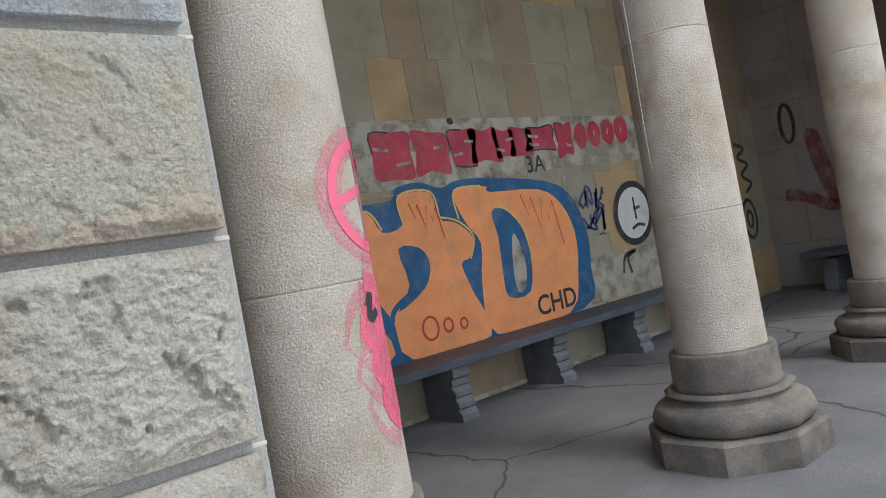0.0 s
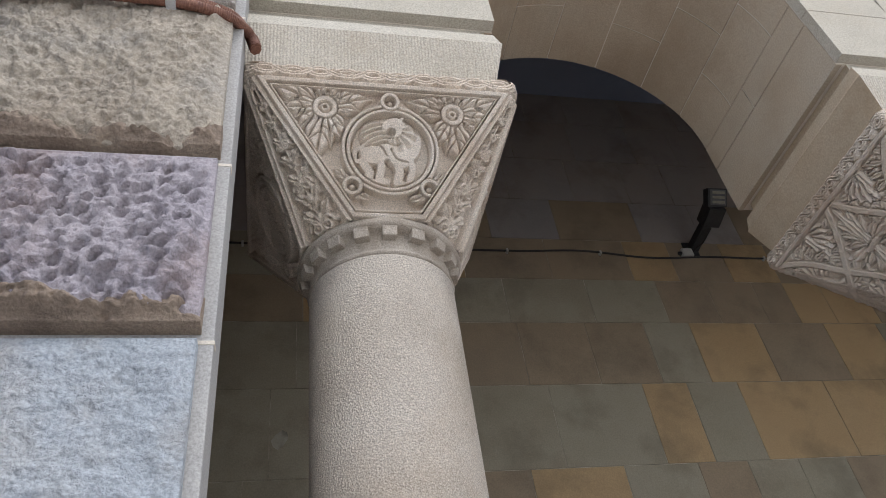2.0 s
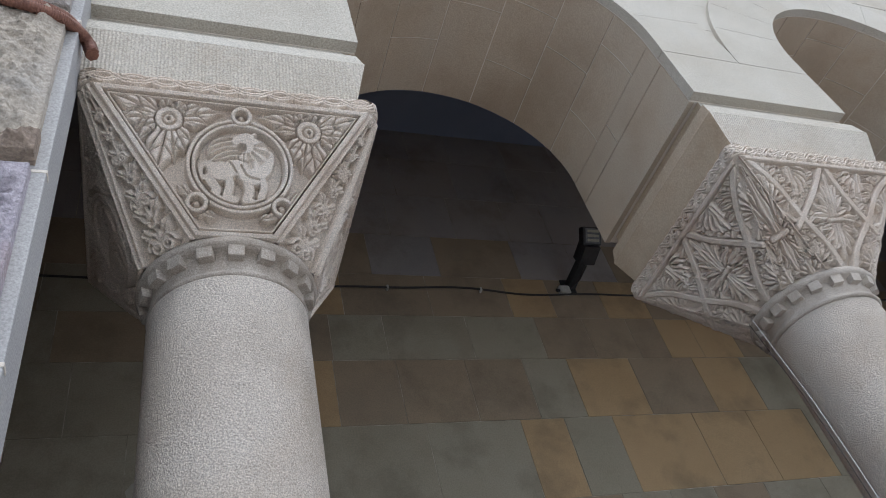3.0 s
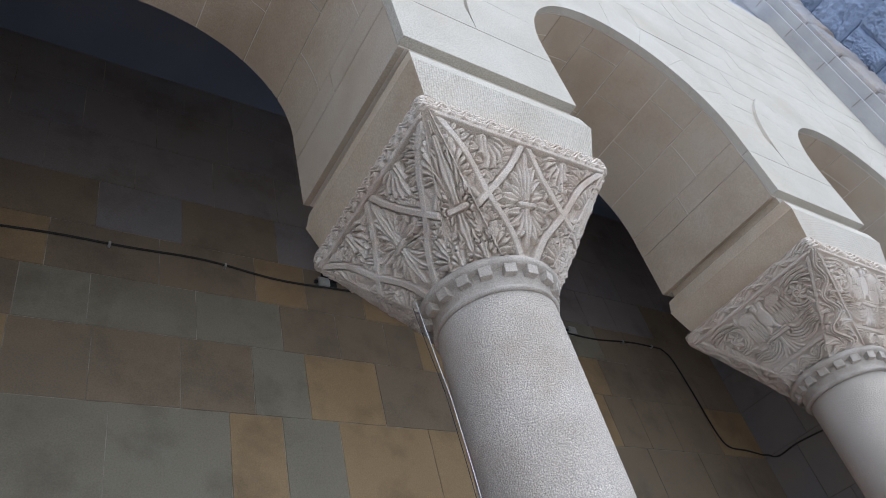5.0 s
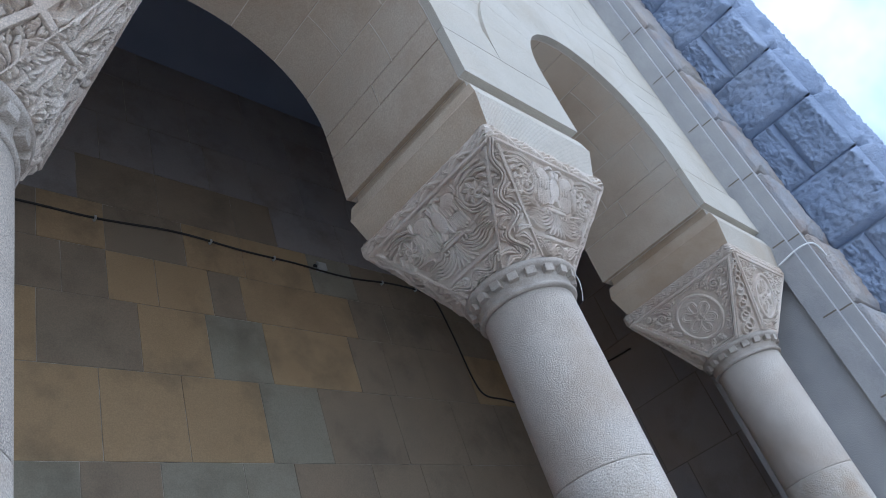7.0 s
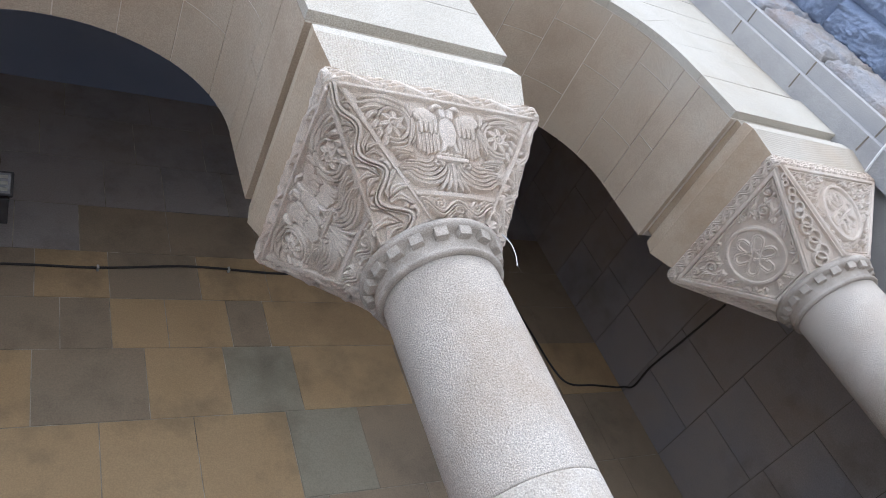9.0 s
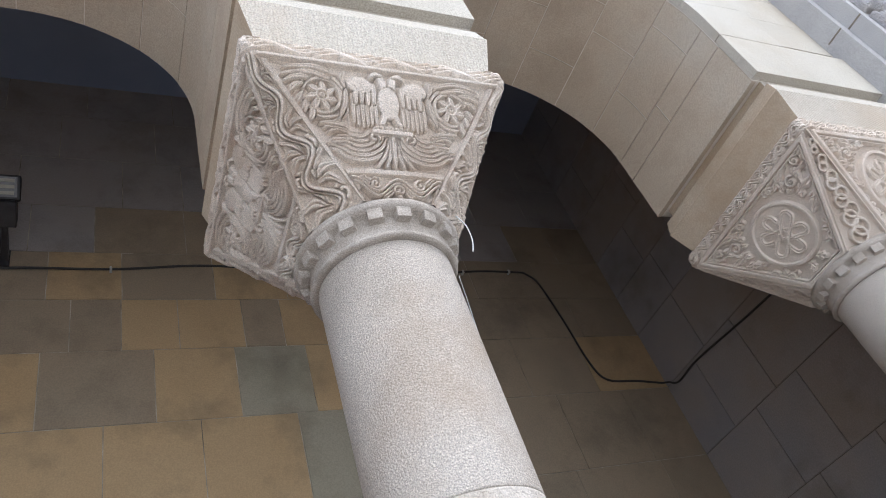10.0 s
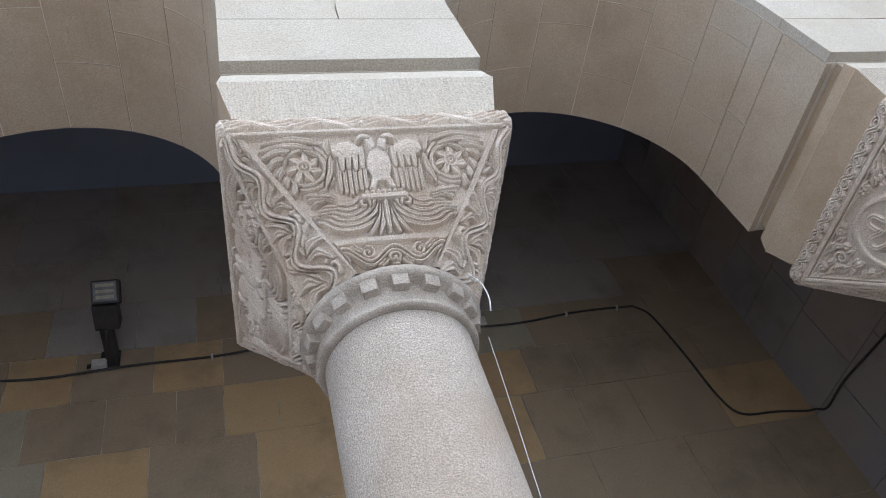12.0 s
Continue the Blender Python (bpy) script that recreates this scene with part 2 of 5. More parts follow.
def add_box(bm, x0, x1, y0, y1, z0, z1, bevel=0.0):
    vs = [bm.verts.new((x, y, z)) for x in (x0, x1) for y in (y0, y1) for z in (z0, z1)]
    fs = [bm.faces.new([vs[i] for i in q]) for q in ((0, 1, 3, 2), (4, 6, 7, 5), (0, 4, 5, 1), (2, 3, 7, 6), (0, 2, 6, 4), (1, 5, 7, 3))]
    if bevel:
        es = list({ed for f in fs for ed in f.edges})
        bmesh.ops.bevel(bm, geom=es, offset=bevel, segments=2, affect="EDGES", profile=0.6)
    return fs


def box(name, x0, x1, y0, y1, z0, z1, mat, parent=None, bevel=0.0, label=""):
    bm = bmesh.new()
    add_box(bm, x0, x1, y0, y1, z0, z1, bevel)
    bmesh.ops.recalc_face_normals(bm, faces=bm.faces)
    return part(name, bm, mat, parent, label)


def lathe(profile, n=48, smooth=True, facets=None):
    bm = bmesh.new()
    rings = []
    for r, z in profile:
        rings.append([bm.verts.new((r * math.cos(2 * math.pi * i / n + (math.pi / n if facets else 0)), r * math.sin(2 * math.pi * i / n + (math.pi / n if facets else 0)), z)) for i in range(n)])
    for ra, rb in zip(rings, rings[1:]):
        for i in range(n):
            f = bm.faces.new((ra[i], ra[(i + 1) % n], rb[(i + 1) % n], rb[i]))
            f.smooth = smooth
    bm.faces.new(list(reversed(rings[0])))
    bm.faces.new(rings[-1])
    return bm


def grid_mesh(name, P, mat, parent=None, smooth=True, label=""):
    """A mesh from an array of points of shape rows x columns x 3."""
    h, w = P.shape[:2]
    idx = np.arange(h * w).reshape(h, w)
    q = np.stack([idx[:-1, :-1], idx[:-1, 1:], idx[1:, 1:], idx[1:, :-1]], -1).reshape(-1, 4)
    me = bpy.data.meshes.new(name)
    me.from_pydata(P.reshape(-1, 3).tolist(), [], q.tolist())
    if smooth:
        me.polygons.foreach_set("use_smooth", np.ones(len(q), dtype=bool))
    me.materials.append(mat)
    ob = new(name, me)
    if parent:
        ob.parent = parent
    if label:
        ob["label"] = label
    return ob


def tube(name, pts, r, mat, parent=None, label="", res=3):
    """A round tube swept along points."""
    n_ = 4 + 2 * res
    P = np.array(pts, float)
    T = np.gradient(P, axis=0)
    T /= np.linalg.norm(T, axis=1)[:, None] + 1e-9
    up = np.array([0.31, 0.17, 0.93]) if abs(T[0][2]) < 0.8 else np.array([0.9, 0.3, 0.1])
    bm = bmesh.new()
    rings = []
    for p, t in zip(P, T):
        a_ = np.cross(t, up)
        a_ /= np.linalg.norm(a_) + 1e-9
        c_ = np.cross(t, a_)
        rings.append([bm.verts.new(p + r * (math.cos(2 * math.pi * k / n_) * a_ + math.sin(2 * math.pi * k / n_) * c_)) for k in range(n_)])
    for p, q in zip(rings, rings[1:]):
        for k in range(n_):
            f = bm.faces.new((p[k], p[(k + 1) % n_], q[(k + 1) % n_], q[k]))
            f.smooth = True
    bm.faces.new(list(reversed(rings[0])))
    bm.faces.new(rings[-1])
    bmesh.ops.recalc_face_normals(bm, faces=bm.faces)
    return part(name, bm, mat, parent, label)


def empty(name, x, y, z):
    ob = new(name)
    ob.location = (x, y, z)
    return ob


# ---- ground and floor ----
# ground out of view acts as a reflector under the arcade
ground = tagged(box("ground", -400, 400, -400, 400, G - 0.5, G - 0.004, M_GROUND), "unseen paving in front of the arcade, kept pale to bounce light", "ground", kind="structure")
floor = tagged(box("floor", -3.0, 14.0, 0.75, WALL_Y + 0.3, G - 0.3, G, M_FLOOR), "cracked dark grey stone floor of the loggia", "floor", kind="structure")

# ---- loggia walls ----
wall_back = tagged(box("wall_north", XL - 0.3, XR + 0.3, WALL_Y, WALL_Y + 0.4, G, CEIL, M_SLABJOINT), "back wall of large brown and grey sandstone slabs", "wall", kind="structure")
wall_west = tagged(box("wall_west", XL - 0.4, XL, YB, WALL_Y, G, CEIL, M_DARKJOINT), "dark sandstone end wall", "wall", kind="structure")
wall_east = tagged(box("wall_east", XR, XR + 0.4, YB, WALL_Y, G, CEIL, M_DARKJOINT), "dark sandstone end wall", "wall", kind="structure")
ceiling = tagged(box("ceiling", XL - 0.4, XR + 0.4, YF + 0.05, WALL_Y + 0.4, CEIL, CEIL + 0.3, M_PLASTER), "plaster ceiling with blue lens haze in its colour", "ceiling", kind="structure")

# ---- arcade wall with three stilted arches ----
TOPW = 8.2


def arch_outline(cx, r, n=40):
    pts = [(cx - r, SPRING)]
    pts += [(cx - r * math.cos(math.pi * i / n), ARCH_Z + r * math.sin(math.pi * i / n)) for i in range(n + 1)]
    pts += [(cx + r, SPRING)]
    return pts


def arcade_core():
    """The wall above the imposts, cut by the arches."""
    bm = bmesh.new()
    r = ARCH_R + 0.0045
    line = [(0.885, SPRING)]
    for i in range(3):
        line += arch_outline(MID[i], r)
    line += [(9.40, SPRING)]
    cols = []
    for x, z in line:
        cols.append([bm.verts.new((x, y, zz)) for y in (YF + 0.030, YB - 0.004) for zz in (z, TOPW)])
    for a0, b0 in zip(cols, cols[1:]):
        bm.faces.new((a0[0], b0[0], b0[1], a0[1])) if abs(a0[0].co.x - b0[0].co.x) > 1e-6 else None
        bm.faces.new((a0[2], a0[3], b0[3], b0[2])) if abs(a0[0].co.x - b0[0].co.x) > 1e-6 else None
        bm.faces.new((a0[0], a0[2], b0[2], b0[0]))
    return bm


wall_arcade = tagged(part("wall_south", arcade_core(), M_MORTAR), "cream ashlar arcade wall with three round arches", "arcade wall", kind="structure")


def sector(bm, cx, cz, r0, r1, a0, a1, y0, y1, n=4):
    """A voussoir: an annular sector about (cx, cz), between y0 and y1."""
    ring = []
    for i in range(n + 1):
        a_ = a0 + (a1 - a0) * i / n
        c, s = math.cos(a_), math.sin(a_)
        ring.append([bm.verts.new((cx + r * c, y, cz + r * s)) for r in (r0, r1) for y in (y0, y1)])
    for p, q in zip(ring, ring[1:]):
        for i, j in ((0, 1), (1, 3), (3, 2), (2, 0)):
            bm.faces.new((p[i], p[j], q[j], q[i]))
    bm.faces.new([ring[0][i] for i in (0, 2, 3, 1)])
    bm.faces.new([ring[-1][i] for i in (0, 1, 3, 2)])


# intrados stones
rng = random.Random(5)
GAP = 0.0032
STILT = 4.40
for k in range(3):
    cx = MID[k]
    count = 8
    for i in range(count):
        a0, a1 = math.pi * i / count, math.pi * (i + 1) / count
        cuts = [0.36 + rng.uniform(-0.05, 0.05)] if (i + k) % 2 else [0.20 + rng.uniform(-0.04, 0.04), 0.62 + rng.uniform(-0.05, 0.05)]
        ys = [YF + 0.034] + [YF + c for c in cuts] + [YB]
        for y0, y1 in zip(ys, ys[1:]):
            bm = bmesh.new()
            da = GAP / ARCH_R
            lift = rng.uniform(0, 0.0015)
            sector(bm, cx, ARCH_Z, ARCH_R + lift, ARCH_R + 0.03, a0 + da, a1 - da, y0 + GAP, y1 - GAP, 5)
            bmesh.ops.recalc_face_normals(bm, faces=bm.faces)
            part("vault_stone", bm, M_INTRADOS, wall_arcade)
    for side in (-1, 1):
        xa, xb = sorted((cx + side * ARCH_R, cx + side * (ARCH_R + 0.03)))
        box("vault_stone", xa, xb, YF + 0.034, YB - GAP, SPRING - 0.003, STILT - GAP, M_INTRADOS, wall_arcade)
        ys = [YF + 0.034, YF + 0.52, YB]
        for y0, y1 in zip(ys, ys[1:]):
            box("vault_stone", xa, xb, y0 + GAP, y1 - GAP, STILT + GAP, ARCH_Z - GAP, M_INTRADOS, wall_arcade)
    # front ring of voussoirs, proud of the spandrels; its outer edge runs from column to column
    ring_r = (COLX[k + 1] - COLX[k]) / 2 - 0.002
    n_v = 11
    for i in range(n_v):
        a0, a1 = math.pi * i / n_v + 0.0012, math.pi * (i + 1) / n_v - 0.0012
        bm = bmesh.new()
        edge = []
        for j in range(9):
            a_ = a0 + (a1 - a0) * j / 8
            c, s = math.cos(a_), math.sin(a_)
            edge.append(((cx + ARCH_R * c, ARCH_Z + ARCH_R * s), (cx + ring_r * c, RING_Z + ring_r * s)))
        if i == 0:
            edge.insert(0, ((cx + ARCH_R, SPRINGER_TOP + 0.004), (cx + ring_r, SPRINGER_TOP + 0.004)))
        if i == n_v - 1:
            edge.append(((cx - ARCH_R, SPRINGER_TOP + 0.004), (cx - ring_r, SPRINGER_TOP + 0.004)))
        ring = [[bm.verts.new(v) for v in ((xi, YF - 0.018, zi), (xo, YF - 0.018, zo), (xo, YF + 0.0305, zo), (xi, YF + 0.0305, zi))] for (xi, zi), (xo, zo) in edge]
        for p, q in zip(ring, ring[1:]):
            for u in range(4):
                bm.faces.new((p[u], p[(u + 1) % 4], q[(u + 1) % 4], q[u]))
        bm.faces.new(ring[0])
        bm.faces.new(list(reversed(ring[-1])))
        bmesh.ops.recalc_face_normals(bm, faces=bm.faces)
        part("voussoir", bm, M_ASHLAR, wall_arcade)
# springer course over each impost
for k, x in enumerate(COLX):
    x0 = 0.885 if k == 0 else MID[k - 1] + ARCH_R
    x1 = 9.40 if k == 3 else MID[k] - ARCH_R
    box("springer", x0, x1, YF - 0.018, YF + 0.0305, SPRING + 0.004, SPRINGER_TOP, M_ASHLAR, wall_arcade, 0.002)
# ashlar of the spandrels, laid in courses round the rings
rng = random.Random(9)
z = RING_Z + 0.03
while z < TOPW - 0.1:
    top = min(TOPW, z + rng.uniform(0.28, 0.34))
    zm = z + 0.004
    # stretches of the course that no ring covers
    spans, x0 = [], 0.885
    for k in range(3):
        rr_ = (COLX[k + 1] - COLX[k]) / 2 - 0.002
        w_ = math.sqrt(max(0.0, rr_ * rr_ - (top - RING_Z) ** 2))
        if w_ > 0:
            spans.append((x0, MID[k] - w_))
            x0 = MID[k] + w_
    spans.append((x0, 9.40))
    for x0, x1 in spans:
        x = x0
        while x1 - x > 0.02:
            nx_ = x1 if x1 - x < 1.0 else x + rng.uniform(0.45, 0.85)
            box("ashlar_block", x + 0.0015, nx_ - 0.0015, YF + 0.004 + rng.uniform(0, 0.002), YF + 0.0305, zm, top - 0.001, M_ASHLAR, wall_arcade)
            x = nx_
    z = top


def impost(x0, x1):
    """A tapered block with a chamfered top edge, shadow groove above."""
    prof = [(0.046, 3.745), (0.003, 3.925), (0.0, 3.935), (0.004, 3.945), (0.018, 4.016), (0.024, 4.022), (0.052, 4.026), (0.052, SPRING + 0.012)]
    bm = bmesh.new()
    rows = []
    for inset, z in prof:
        i0 = inset if x0 > 0.95 else 0.0
        i1 = inset if x1 < 9.3 else 0.0
        rows.append([bm.verts.new(v) for v in ((x0 + i0, YF - 0.020 + inset, z), (x1 - i1, YF - 0.020 + inset, z), (x1 - i1, YB + 0.004 - inset, z), (x0 + i0, YB + 0.004 - inset, z))])
    for p, q in zip(rows, rows[1:]):
        for u in range(4):
            bm.faces.new((p[u], p[(u + 1) % 4], q[(u + 1) % 4], q[u]))
    bm.faces.new(list(reversed(rows[0])))
    bm.faces.new(rows[-1])
    return bm


for k, x in enumerate(COLX):
    part("impost_block", impost(0.885 if k == 0 else x - 0.472, 9.40 if k == 3 else x + 0.472), M_TOOLED, wall_arcade, "tooled impost block with a bevelled top edge")
# faces turned from the front get the darker tan that paints their shade
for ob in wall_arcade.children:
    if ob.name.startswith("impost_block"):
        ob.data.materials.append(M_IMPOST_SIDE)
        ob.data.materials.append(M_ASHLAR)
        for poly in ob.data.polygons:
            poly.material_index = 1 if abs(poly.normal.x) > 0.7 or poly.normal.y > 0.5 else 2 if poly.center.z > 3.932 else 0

# ---- columns ----
SHAFT_DX = (0.018, 0.004, -0.006, -0.010)
SLIM = (1.03, 0.99, 0.94, 0.95)
NECK_Z0, NECK_Z1, CAP_TOP = 3.10, 3.235, 3.745
CAP_LO, CAP_HI, CHAM_LO, CHAM_HI = 0.260, 0.464, 0.14, 0.022
CAP_Z0, CAP_Z1 = NECK_Z1 - 0.01, 3.675
SLANT = math.hypot(CAP_Z1 - CAP_Z0, CAP_HI - CAP_LO)


# reliefs: every function takes points on a panel (metres; V upwards) and gives a height from 0 to 1
def dome(d, w):
    return np.sqrt(np.clip(1 - (d / w) ** 2, 0, 1))


def flat_ridge(d, w):
    return np.clip((w - d) / (0.35 * w), 0, 1)


def path_distance(X, V, pts):
    best = np.full(X.shape, 9.0)
    for (x0, y0), (x1, y1) in zip(pts, pts[1:]):
        dx, dy = x1 - x0, y1 - y0
        t = np.clip(((X - x0) * dx + (V - y0) * dy) / (dx * dx + dy * dy + 1e-12), 0, 1)
        best = np.minimum(best, np.hypot(X - x0 - t * dx, V - y0 - t * dy))
    return best


def smooth_path(pts, n=6, closed=False):
    out = []
    m = len(pts)
    for i in range(m if closed else m - 1):
        p = [np.array(pts[(i + k) % m if closed else min(max(i + k, 0), m - 1)], float) for k in (-1, 0, 1, 2)]
        for j in range(n):
            t = j / n
            q = 0.5 * (2 * p[1] + (p[2] - p[0]) * t + (2 * p[0] - 5 * p[1] + 4 * p[2] - p[3]) * t ** 2 + (3 * p[1] - p[0] - 3 * p[2] + p[3]) * t ** 3)
            out.append(tuple(q))
    out.append(tuple(pts[0] if closed else pts[-1]))
    return out


def leaf(X, V, cx, cy, ang, length, width, veins=5, groove=0.24):
    """A pointed leaf with a sunk midrib, notched sides and slanting veins."""
    c, s = math.cos(ang), math.sin(ang)
    p = ((X - cx) * c + (V - cy) * s) / length
    q = np.abs(-(X - cx) * s + (V - cy) * c)
    inside = (p > 0) & (p < 1)
    pc = np.clip(p, 0, 1)
    w = width * np.sin(math.pi * pc ** 0.75) ** 0.75 * (1 + 0.22 * np.cos(2 * math.pi * (veins * pc - 0.3))) + 1e-6
    body = np.clip((w - q) / (0.3 * width), 0, 1) ** 0.6
    vein = np.cos(2 * math.pi * (veins * pc - 0.30 * veins * q / length - 0.8 * q / width))
    h = body * (1 - groove + groove * np.clip(vein * 2, -1, 1))
    h = h * (1 - 0.6 * np.exp(-(q / (0.12 * width)) ** 2))
    return np.where(inside, h, 0)


def ring(X, V, cx, cy, r, w, squash=1.0):
    return flat_ridge(np.abs(np.hypot((X - cx), (V - cy) / squash) - r), w)


def spiral(X, V, cx, cy, r, turns, w, ang=0.0, hand=1):
    pts = []
    for i in range(int(18 * turns) + 1):
        t = i / (18 * turns)
        a_ = ang + hand * 2 * math.pi * turns * t
        pts.append((cx + r * (1 - 0.9 * t) * math.cos(a_), cy + r * (1 - 0.9 * t) * math.sin(a_)))
    return dome(path_distance(X, V, pts), w)


def frame_lines(X, V, HW):
    """Raised plain border along the slanted sides and the foot."""
    e = np.minimum.reduce([(HW - np.abs(X)) * 0.93, V, SLANT - V])
    return np.maximum(flat_ridge(np.abs(e - 0.013), 0.012), 0.8 * flat_ridge(np.abs(e - 0.031), 0.004)), e


def beast_panel(X, V, HW):
    b, e = frame_lines(X, V, HW)
    h = np.zeros_like(X)
    cx, cy, r = 0.010, 0.248, 0.150
    rad = np.hypot(X - cx, V - cy)
    # leaves of the two corner flowers
    for sgn, rx in ((-1, -0.208), (1, 0.226)):
        ry = 0.392
        for an, ln, wd in ((0.42, 0.20, 0.040), (-0.05, 0.15, 0.034), (-0.72, 0.12, 0.036), (-1.42, 0.20, 0.042), (-2.05, 0.14, 0.034), (2.85, 0.17, 0.036), (1.35, 0.085, 0.034), (2.15, 0.09, 0.034)):
            for da, k, w in ((0.0, 1.0, 0.8), (0.30, 0.72, 0.6), (-0.30, 0.72, 0.6)):
                lf = leaf(X, V, rx, ry, (an if sgn > 0 else math.pi - an) + da, k * ln, w * wd, 2, 0.10)
                h = np.where(lf > 0.05, np.maximum(lf, 0.35 * h), h)
    for x1, v1, an, ln in ((0.15, 0.13, 0.9, 0.07), (-0.13, 0.13, 2.3, 0.07), (0.07, 0.07, 0.4, 0.08), (-0.06, 0.07, 2.7, 0.08)):
        h = np.maximum(h, 0.8 * leaf(X, V, x1, v1, an, ln, 0.018, 2, 0.16))
    h = np.where(rad < r + 0.022, 0, h)
    for rx in (-0.208, 0.226):
        d = np.hypot(X - rx, V - 0.392)
        h = np.where(d < 0.044, 0.1, h)
        h = np.maximum(h, np.where(d < 0.040, 0.85 - 0.5 * np.exp(-((d - 0.019) / 0.004) ** 2) - 0.7 * (d < 0.007), 0))
    # double ring with three tied loops
    for k, off in ((1.0, 0.008), (1.0, -0.008)):
        h = np.maximum(h, k * flat_ridge(np.abs(rad - r + off), 0.0075))
    for kx, ky in ((-0.118, 0.115), (0.138, 0.115), (0.010, 0.424)):
        d = np.hypot(X - kx, V - ky)
        h = np.where(d < 0.036, 0.0, h)
        h = np.maximum(h, np.maximum(flat_ridge(np.abs(d - 0.027), 0.0085), 0.5 * dome(d, 0.012)))
    # the beast: haunch, chest, mane curled round a small head, legs and tail
    beast = np.zeros_like(X)
    for ex, ey, ra, rb, an in ((-0.045, 0.238, 0.056, 0.050, 0.5), (0.045, 0.232, 0.052, 0.055, -0.2), (0.0, 0.245, 0.075, 0.036, 0.05), (0.045, 0.305, 0.055, 0.052, 0.2), (-0.04, 0.305, 0.056, 0.050, 0.5), (0.088, 0.26, 0.026, 0.055, -0.25)):
        c, s = math.cos(an), math.sin(an)
        p, q = (X - ex) * c + (V - ey) * s, -(X - ex) * s + (V - ey) * c
        beast = np.maximum(beast, np.clip(1.8 * dome(np.hypot(p / ra, q / rb), 1.0), 0, 1) * 0.9)
    for leg, w in ((((-0.07, 0.23), (-0.082, 0.195), (-0.062, 0.165), (-0.07, 0.135), (-0.045, 0.128)), 0.017), (((-0.03, 0.21), (-0.022, 0.18), (-0.03, 0.14), (-0.008, 0.132)), 0.015), (((0.03, 0.2), (0.038, 0.165), (0.03, 0.13), (0.055, 0.122)), 0.017), (((0.075, 0.21), (0.082, 0.175), (0.072, 0.14), (0.095, 0.134)), 0.013), (((-0.085, 0.25), (-0.11, 0.235), (-0.108, 0.2), (-0.09, 0.205)), 0.010)):
        beast = np.maximum(beast, 0.85 * np.clip(1.6 * dome(path_distance(X, V, smooth_path(leg)), w), 0, 1))
    mr, ma = np.hypot(X - 0.022, V - 0.318), np.arctan2(V - 0.318, X - 0.022)
    mane = (mr < 0.080) & (mr > 0.026) & (X > 0.015) & (beast > 0.2)
    beast = np.where(mane, beast * (0.78 + 0.22 * np.cos(13 * ma + 30 * mr)), beast)
    wing = (np.hypot((X + 0.045) / 1.25, V - 0.305) < 0.048) & (beast > 0.2)
    beast = np.where(wing, beast * (0.72 + 0.28 * np.cos(2 * math.pi * (np.hypot(X - 0.0, V - 0.20)) / 0.0165)), beast)
    beast = np.where(np.hypot(X - 0.012, V - 0.312) < 0.015, -0.15, beast)
    head = path_distance(X, V, smooth_path([(0.05, 0.335), (0.03, 0.352), (0.005, 0.345), (-0.008, 0.33)]))
    beast = np.maximum(beast, 0.95 * np.clip(1.5 * dome(head, 0.015), 0, 1))
    beast = np.maximum(beast, 0.8 * dome(path_distance(X, V, [(0.04, 0.355), (0.06, 0.378)]), 0.009))
    for cut in (((-0.075, 0.255), (-0.03, 0.262), (-0.005, 0.225)), ((0.01, 0.25), (0.03, 0.215), (0.065, 0.205)), ((-0.01, 0.275), (0.02, 0.265), (0.05, 0.272))):
        beast = np.where(path_distance(X, V, smooth_path(cut)) < 0.0035, beast * 0.6, beast)
    h = np.where(rad < r - 0.020, np.maximum(beast, 0.05), h)
    return np.maximum(b, np.where(e > 0.036, 0.95 * h, 0))


def vine_corner(X, V, HW):
    e = HW - np.abs(X)
    h = 0.9 * flat_ridge(np.abs(e - 0.006), 0.005)
    for i in range(8):
        v = 0.01 + 0.062 * i
        k = max(0.25, 1 - v / SLANT)
        for s in (-1, 1):
            h = np.maximum(h, leaf(X, V, 0, v + 0.02, math.pi / 2 + s * 0.75, 0.075 * k + 0.012, 0.020 * k + 0.003, 2, 0.12))
            if i % 2 == 0:
                h = np.maximum(h, spiral(X, V, s * 0.024 * k, v + 0.015, 0.024 * k + 0.003, 1.5, 0.006, 0 if s > 0 else math.pi, s))
        if i % 2:
            h = np.maximum(h, 0.9 * ring(X, V, 0, v + 0.02, 0.012 * k + 0.004, 0.005))
    return np.maximum(h, 0.7 * dome(np.abs(X), 0.006))


STRAPS = [smooth_path(p) for p in (((-0.44, 0.49), (-0.30, 0.38), (-0.185, 0.225), (-0.08, 0.10), (-0.02, -0.03)), ((0.0, 0.50), (-0.08, 0.36), (-0.185, 0.225), (-0.27, 0.12), (-0.31, 0.02)))]
STRAPS += [[(-x, y) for x, y in p] for p in STRAPS]


